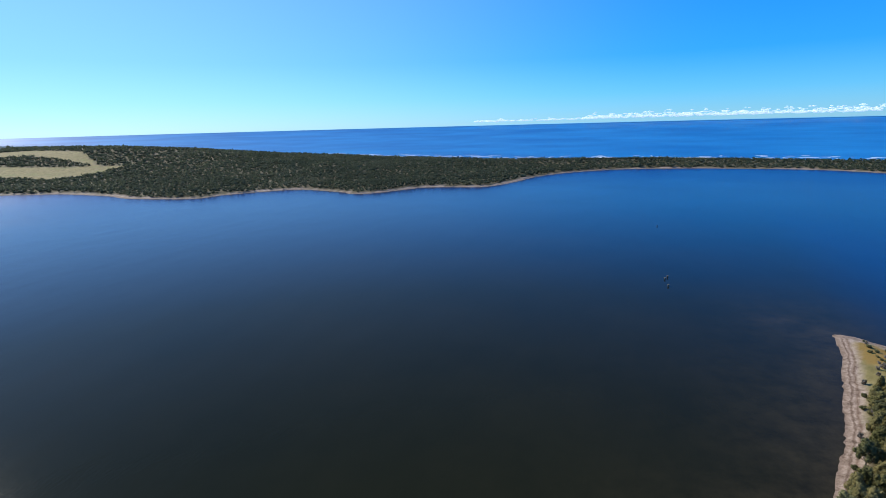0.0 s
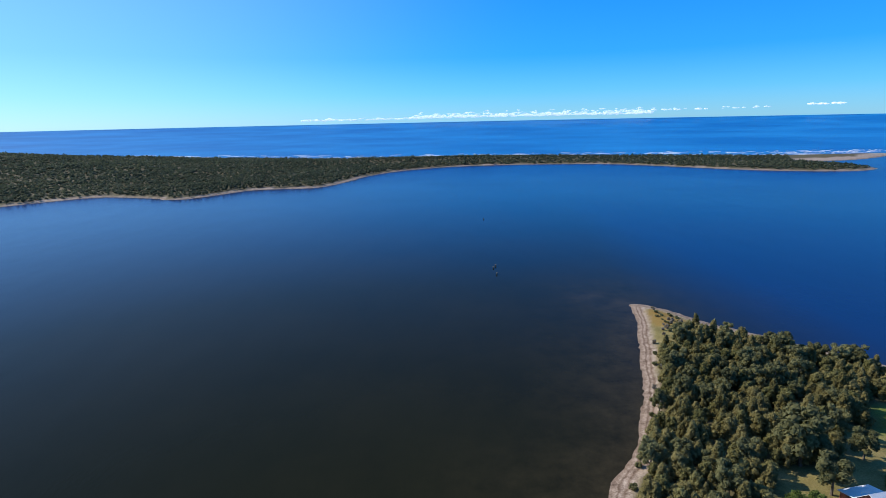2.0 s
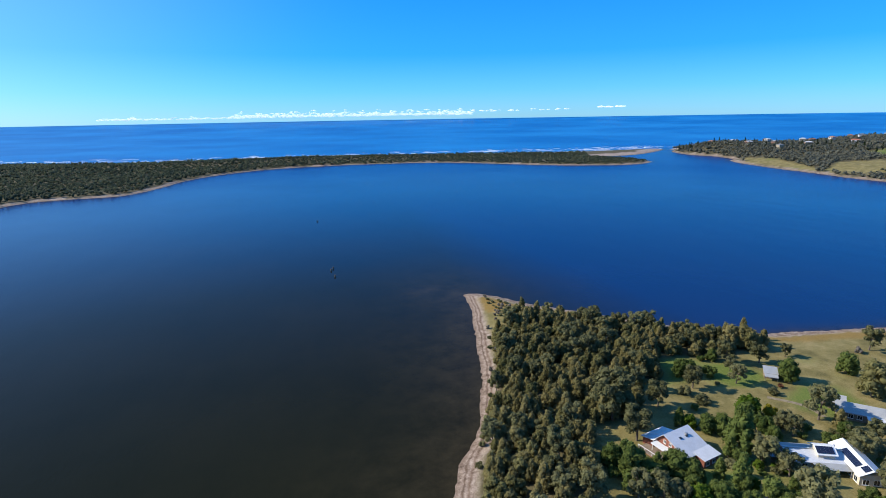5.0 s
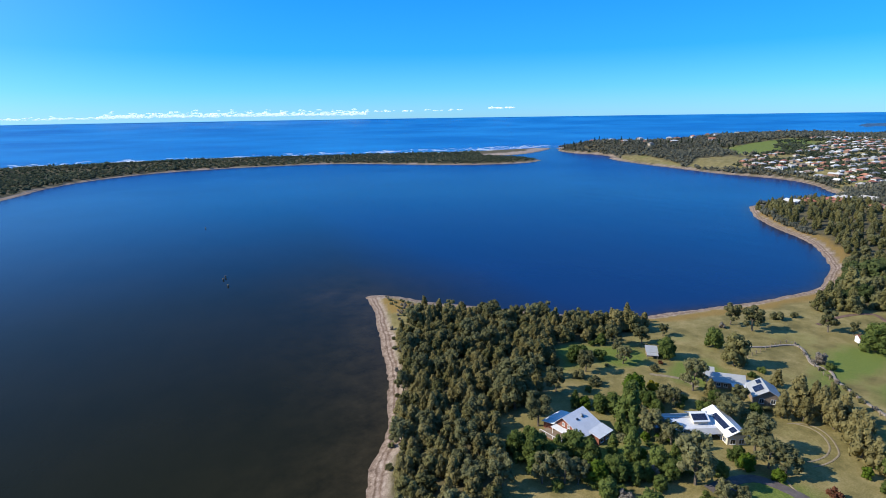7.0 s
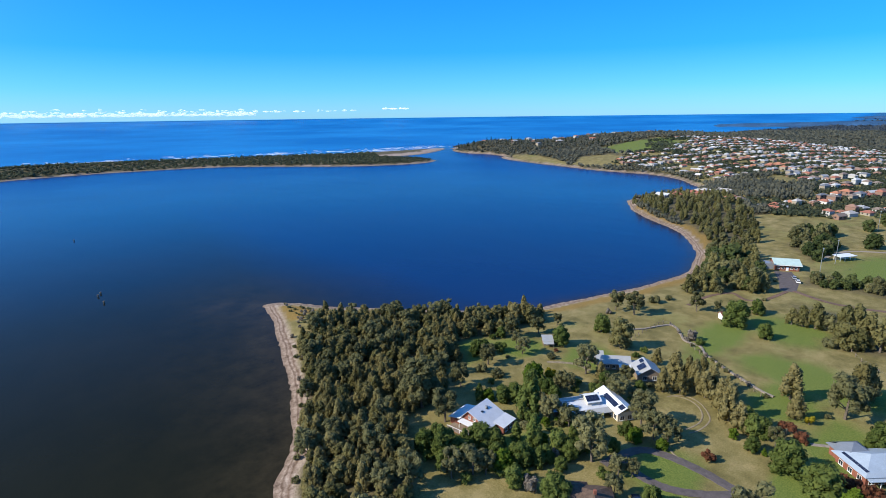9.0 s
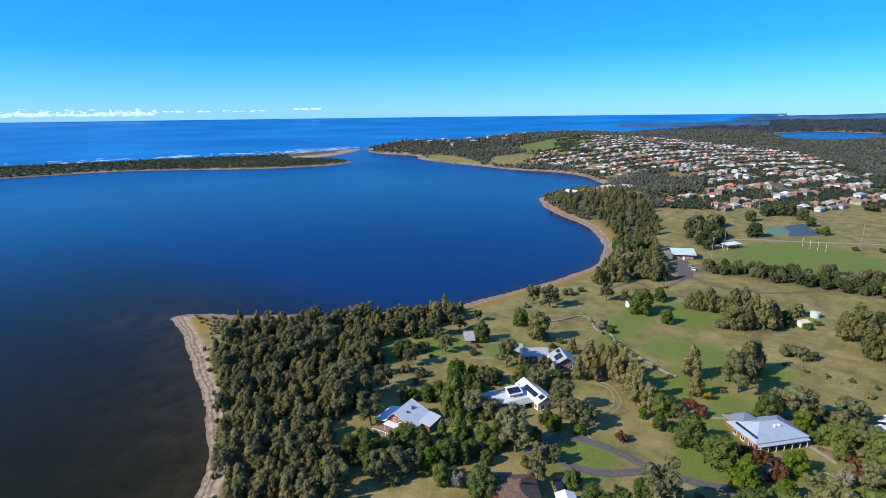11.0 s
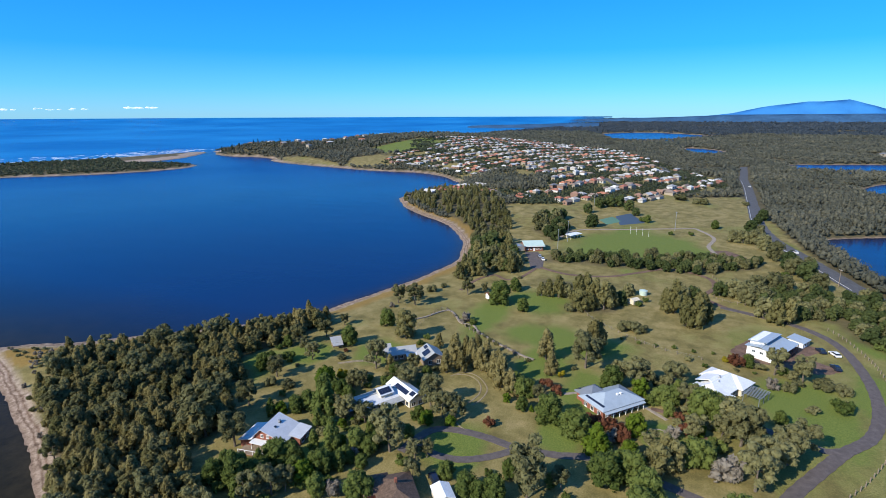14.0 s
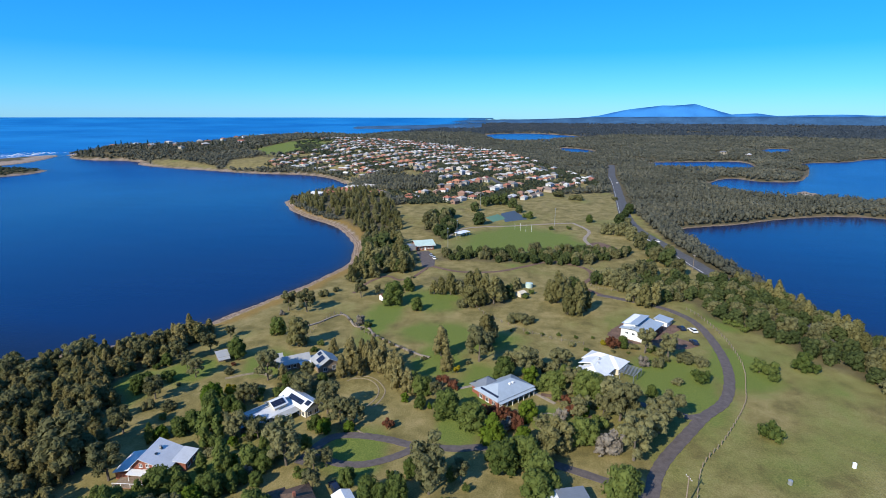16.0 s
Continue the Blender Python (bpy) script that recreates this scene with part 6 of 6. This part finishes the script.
car(690, -96, 8, M_CARWHITE, "white van driving on the highway")
car(372, -81, 8, M_CARWHITE, "white car on the highway")
car(306, 61, 20, M_SILVER, "silver car in the clubhouse car park")
car(300, 58, 20, M_CARWHITE, "white car in the clubhouse car park")


def patch_of(name, points, mat, label, category, lift=0.07, straight=False):
    """A piece of paving or bare earth with a soft, uneven edge, laid over the ground in a fine grid."""
    p = np.array([np.array(a) + (np.array(b) - a) * k / 5 for a, b in zip(points, points[1:] + points[:1]) for k in range(5)], float) if straight else spline(points, 6, True)
    c = p.mean(0)
    rings = [1.0, 0.8, 0.6, 0.4, 0.2]
    verts, faces, n = [], [], len(p)
    for k, f in enumerate(rings):
        q = c + (p - c) * f * (1 + (0.03 * np.sin(np.arange(n) * 2.3)[:, None] if k == 0 and not straight else 0))
        zz = field("z", q[:, 0], q[:, 1])
        verts += [(a, b, z + (lift if k else -0.05)) for (a, b), z in zip(q, zz)]
    verts.append((*c, ground_z(*c) + lift))
    for k in range(len(rings) - 1):
        faces += [(k * n + i, k * n + (i + 1) % n, (k + 1) * n + (i + 1) % n, (k + 1) * n + i) for i in range(n)]
    k = len(rings) - 1
    faces += [(k * n + i, k * n + (i + 1) % n, len(rings) * n) for i in range(n)]
    tagged(new(name, mesh_of(name, verts, faces, mat, True)), label, category, kind="structure")


patch_of("pavement", [(316, 73), (320, 65), (300, 57), (281, 54), (280, 61), (298, 66)], M_ASPHALT, "grey asphalt car park by the clubhouse", "car park", 0.12, True)
patch_of("bare_earth", [(353, -32), (362, -42), (348, -52), (336, -52), (326, -40), (338, -34)], M_DIRT, "bare brown earth of a building site", "bare earth", 0.12)
patch_of("bare_earth", [(196, -30), (208, -30), (222, -44), (216, -60), (206, -54), (198, -62), (192, -54), (194, -42)], M_DIRT, "turned brown earth round the new house", "bare earth", 0.10)
patch_of("bare_earth", [(104, 68), (110, 66), (112, 60), (107, 60)], M_DIRT, "brown mulched garden bed", "bare earth", 0.10)
M_COURT = plain("court_green", (0.10, 0.20, 0.13), 0.8)
M_COURT_BLUE = plain("court_blue", (0.055, 0.085, 0.125), 0.8)
patch_of("court", [(429, 41), (446, 32), (430, 22), (412, 33)], M_COURT, "green tennis courts behind a wire fence", "tennis court", 0.15, True)
patch_of("court", [(448, 30), (466, 19), (430, 6), (414, 24)], M_COURT_BLUE, "blue hard courts behind a wire fence", "tennis court", 0.15, True)
ribbon("track", [(352, 60), (385, 51), (403, 16), (421, -23), (418, -30), (394, -38), (368, -33), (348, -36)], 2.4, M_GRAVEL, 0.1, "pale gravel track beside the play field", "track")
ribbon("track", [(281, 58), (262, 62), (256, 68), (262, 76), (250, 82), (232, 84)], 1.8, M_DIRT, 0.08, "brown earth track to the bay", "track")
ribbon("track", [(250, -32), (262, -24), (280, -30), (296, -27), (306, -10), (292, 6), (280, 20), (276, 40), (284, 56)], 2.5, M_DIRT, 0.07, "brown earth track beside the trees", "track")
ribbon("path", [(148.0, 56.9), (151.6, 54.1), (152.1, 50.7), (149.8, 47.0), (144.9, 43.5), (140.7, 42.9), (136.2, 43.6), (133.7, 44.7)], 0.45, M_WORN, 0.06, "pale worn wheel track curving through dry grass", "track")
ribbon("path", [(149.8, 55.4), (150.7, 52.2), (149.2, 48.6), (145.6, 45.8), (141.1, 44.7), (136.9, 45.3), (134.5, 46.2)], 0.45, M_WORN, 0.06, "pale worn wheel track curving through dry grass", "track")
ribbon("path", [(123.7, 46.0), (122.1, 44.1), (121.1, 42.2), (120.8, 40.1)], 0.5, M_WORN, 0.06, "pale worn wheel track curving through dry grass", "track")
ribbon("path", [(150.7, -3.7), (150.1, -7.2), (147.5, -10.1), (145.0, -11.4), (143.5, -14.9), (139.9, -17.1)], 1.8, M_DIRT, 0.07, "reddish bare garden path between beds", "path")
ribbon("path", [(150, 21), (156, 10), (154, 2), (146, -8)], 1.2, M_GRAVEL, 0.07, "pale curved garden path", "path")
ribbon("path", [(143, 96), (148, 88), (147, 82)], 1.4, M_WORN, 0.07, "pale gravel garden path", "path")
ribbon("kerb_line", [(p[0], p[1] - 3.6) for p in HIGHWAY[2:9]], 0.16, M_WHITE, 0.24, "white painted edge line of the highway", "road marking", 14)
ribbon("kerb_line", [(p[0], p[1] + 3.6) for p in HIGHWAY[2:9]], 0.16, M_WHITE, 0.24, "white painted edge line of the highway", "road marking", 14)
ribbon("stone_wall", [(189.2, 88.2), (193.8, 85.1), (199.8, 82.5), (203.8, 79.6), (202.7, 76.8), (197.8, 73.2), (192.6, 69.3), (191.5, 63.7), (186.2, 60.0), (182.6, 55.7), (178.8, 51.0), (174.9, 44.8), (171.2, 38.7), (169.6, 34.4)], 0.8, M_STONE, 0.4, "low tumbled field-stone bank along a dry creek", "stone wall")


def fence(points, gap, label, tall=1.2, wires=2):
    """Timber posts with wires strung between them."""
    p = spline(points, 12)
    seg = np.r_[0, np.cumsum(np.linalg.norm(np.diff(p, axis=0), axis=1))]
    at = np.arange(0, seg[-1], gap)
    q = np.stack([np.interp(at, seg, p[:, 0]), np.interp(at, seg, p[:, 1])], -1)
    o = base("fence", q[0][0], q[0][1], 0, label, "fence", "paddock fences")
    z0 = o.matrix_basis.translation
    bm = bmesh.new()
    bmesh.ops.create_cone(bm, cap_ends=True, segments=6, radius1=0.14, radius2=0.12, depth=tall + 0.4)
    bmesh.ops.translate(bm, verts=bm.verts, vec=(0, 0, tall / 2))
    first = part("post", bm, M_DECK, o)
    pts = [Vector((x, y, ground_z(x, y))) - z0 for x, y in q]
    for k, v in enumerate(pts):
        ob = first if k == 0 else new("post", first.data)
        ob.parent = o
        ob.matrix_basis = Matrix.Translation(v)
    for w in range(wires):
        verts, faces = [], []
        for k, v in enumerate(pts):
            for q in range(3):
                verts.append((v.x + 0.015 * math.cos(2.1 * q), v.y, v.z + tall * (0.55 + 0.4 * w) + 0.015 * math.sin(2.1 * q)))
                if k:
                    faces.append((3 * k - 3 + q, 3 * k - 3 + (q + 1) % 3, 3 * k + (q + 1) % 3, 3 * k + q))
        wire = new("wire", mesh_of("wire", verts, faces, M_STEEL))
        wire.parent = o


ribbon("path", [(136 + 4.6 * math.cos(k * 0.785), -6 + 3.8 * math.sin(k * 0.785)) for k in range(9)], 0.4, M_STONE, 0.08, "stone edging round an oval lawn", "path")
fence([(236, -66), (229, -69), (210, -72), (193, -72), (178, -70), (165, -66), (154, -62), (135, -51), (122, -42), (108, -37)], 2.6, "paddock fence of pale timber posts and wire")
fence([(180, 84), (192, 84), (205, 81), (189, 66), (178, 51), (166, 35)], 3.0, "weathered timber post-and-wire fence along a dry creek", 1.1)
fence([(250, 46), (236, 30), (215, 20), (196, -2), (190, -20)], 4.0, "thin post-and-wire fence across the paddock", 1.1)
fence([(256, -40), (262, -28), (280, -34), (298, -30)], 3.0, "post-and-wire fence beside the tree belt", 1.1)


def pole(x, y, tall, label, arms=True, mat=None):
    o = base("utility_pole" if arms else "light_pole", x, y, 20, label, "pole", "poles")
    bm = bmesh.new()
    bmesh.ops.create_cone(bm, cap_ends=True, segments=10, radius1=0.17, radius2=0.11, depth=tall)
    bmesh.ops.translate(bm, verts=bm.verts, vec=(0, 0, tall / 2))
    part("shaft", bm, mat or M_DECK, o)
    if arms:
        slab(o, "crossarm", -1.1, 1.1, -0.06, 0.06, tall - 0.7, tall - 0.55, M_DECK)
        for x0 in (-1.0, -0.4, 0.4, 1.0):
            post(o, "insulator", x0, 0, tall - 0.55, tall - 0.35, 0.05, M_WHITE)
    else:
        slab(o, "lamp_head", -0.8, 0.8, -0.25, 0.25, tall, tall + 0.4, M_STEEL)


pole(106.2, -34.2, 8.5, "weathered timber power pole beside the drive")
pole(304, -86, 9.0, "timber power pole beside the highway")
for px, py in ((325, 54), (350, 52), (460, 48), (411, -14)):
    pole(px, py, 13.0, "tall grey floodlight pole by the play field", False, M_STEEL)
for px, py in ((388, 15), (386, 11), (384, 7), (383, 3)):
    o = base("goal_post", px, py, 0, "slim white goal post on the play field", "goal post", "goal posts")
    post(o, "shaft", 0, 0, -0.2, 5.6, 0.05)


def tank(x, y, r, h, mat, label, name="water_tank"):
    o = base(name, x, y, 0, label, "tank")
    bm = bmesh.new()
    bmesh.ops.create_cone(bm, cap_ends=True, segments=20, radius1=r, radius2=r, depth=h)
    bmesh.ops.translate(bm, verts=bm.verts, vec=(0, 0, h / 2))
    part("body", bm, mat, o)
    bm = bmesh.new()
    bmesh.ops.create_cone(bm, cap_ends=True, segments=20, radius1=r * 1.04, radius2=0.1, depth=h * 0.2)
    bmesh.ops.translate(bm, verts=bm.verts, vec=(0, 0, h * 1.1))
    part("lid", bm, mat, o)


tank(256, 2, 1.8, 2.2, M_ROOF_GREEN, "pale green round water tank in the paddock")
tank(119, -60, 0.5, 1.1, M_STEEL, "small grey paddock tank on the grass")
tank(128.5, -78, 0.45, 1.3, M_WHITE, "small white paddock tank on the grass")
tank(217, -46, 0.9, 1.8, M_WHITE, "small white tank beside the garage")
# stakes put in place of small dark specks of unclear kind on the water
for px, py in ((55, 299), (57, 303), (54.5, 286), (75, 455)):
    o = tagged(new("mooring_post"), "small dark stake standing in for a speck on the lake", "stake", "stakes in the lake")
    o.matrix_basis = pose(px, py, 0)
    post(o, "shaft", 0, 0, -2.5, 0.9, 0.3, M_BARK)
    slab(o, "cap", -0.42, 0.42, -0.42, 0.42, 0.9, 1.05, M_BARK)
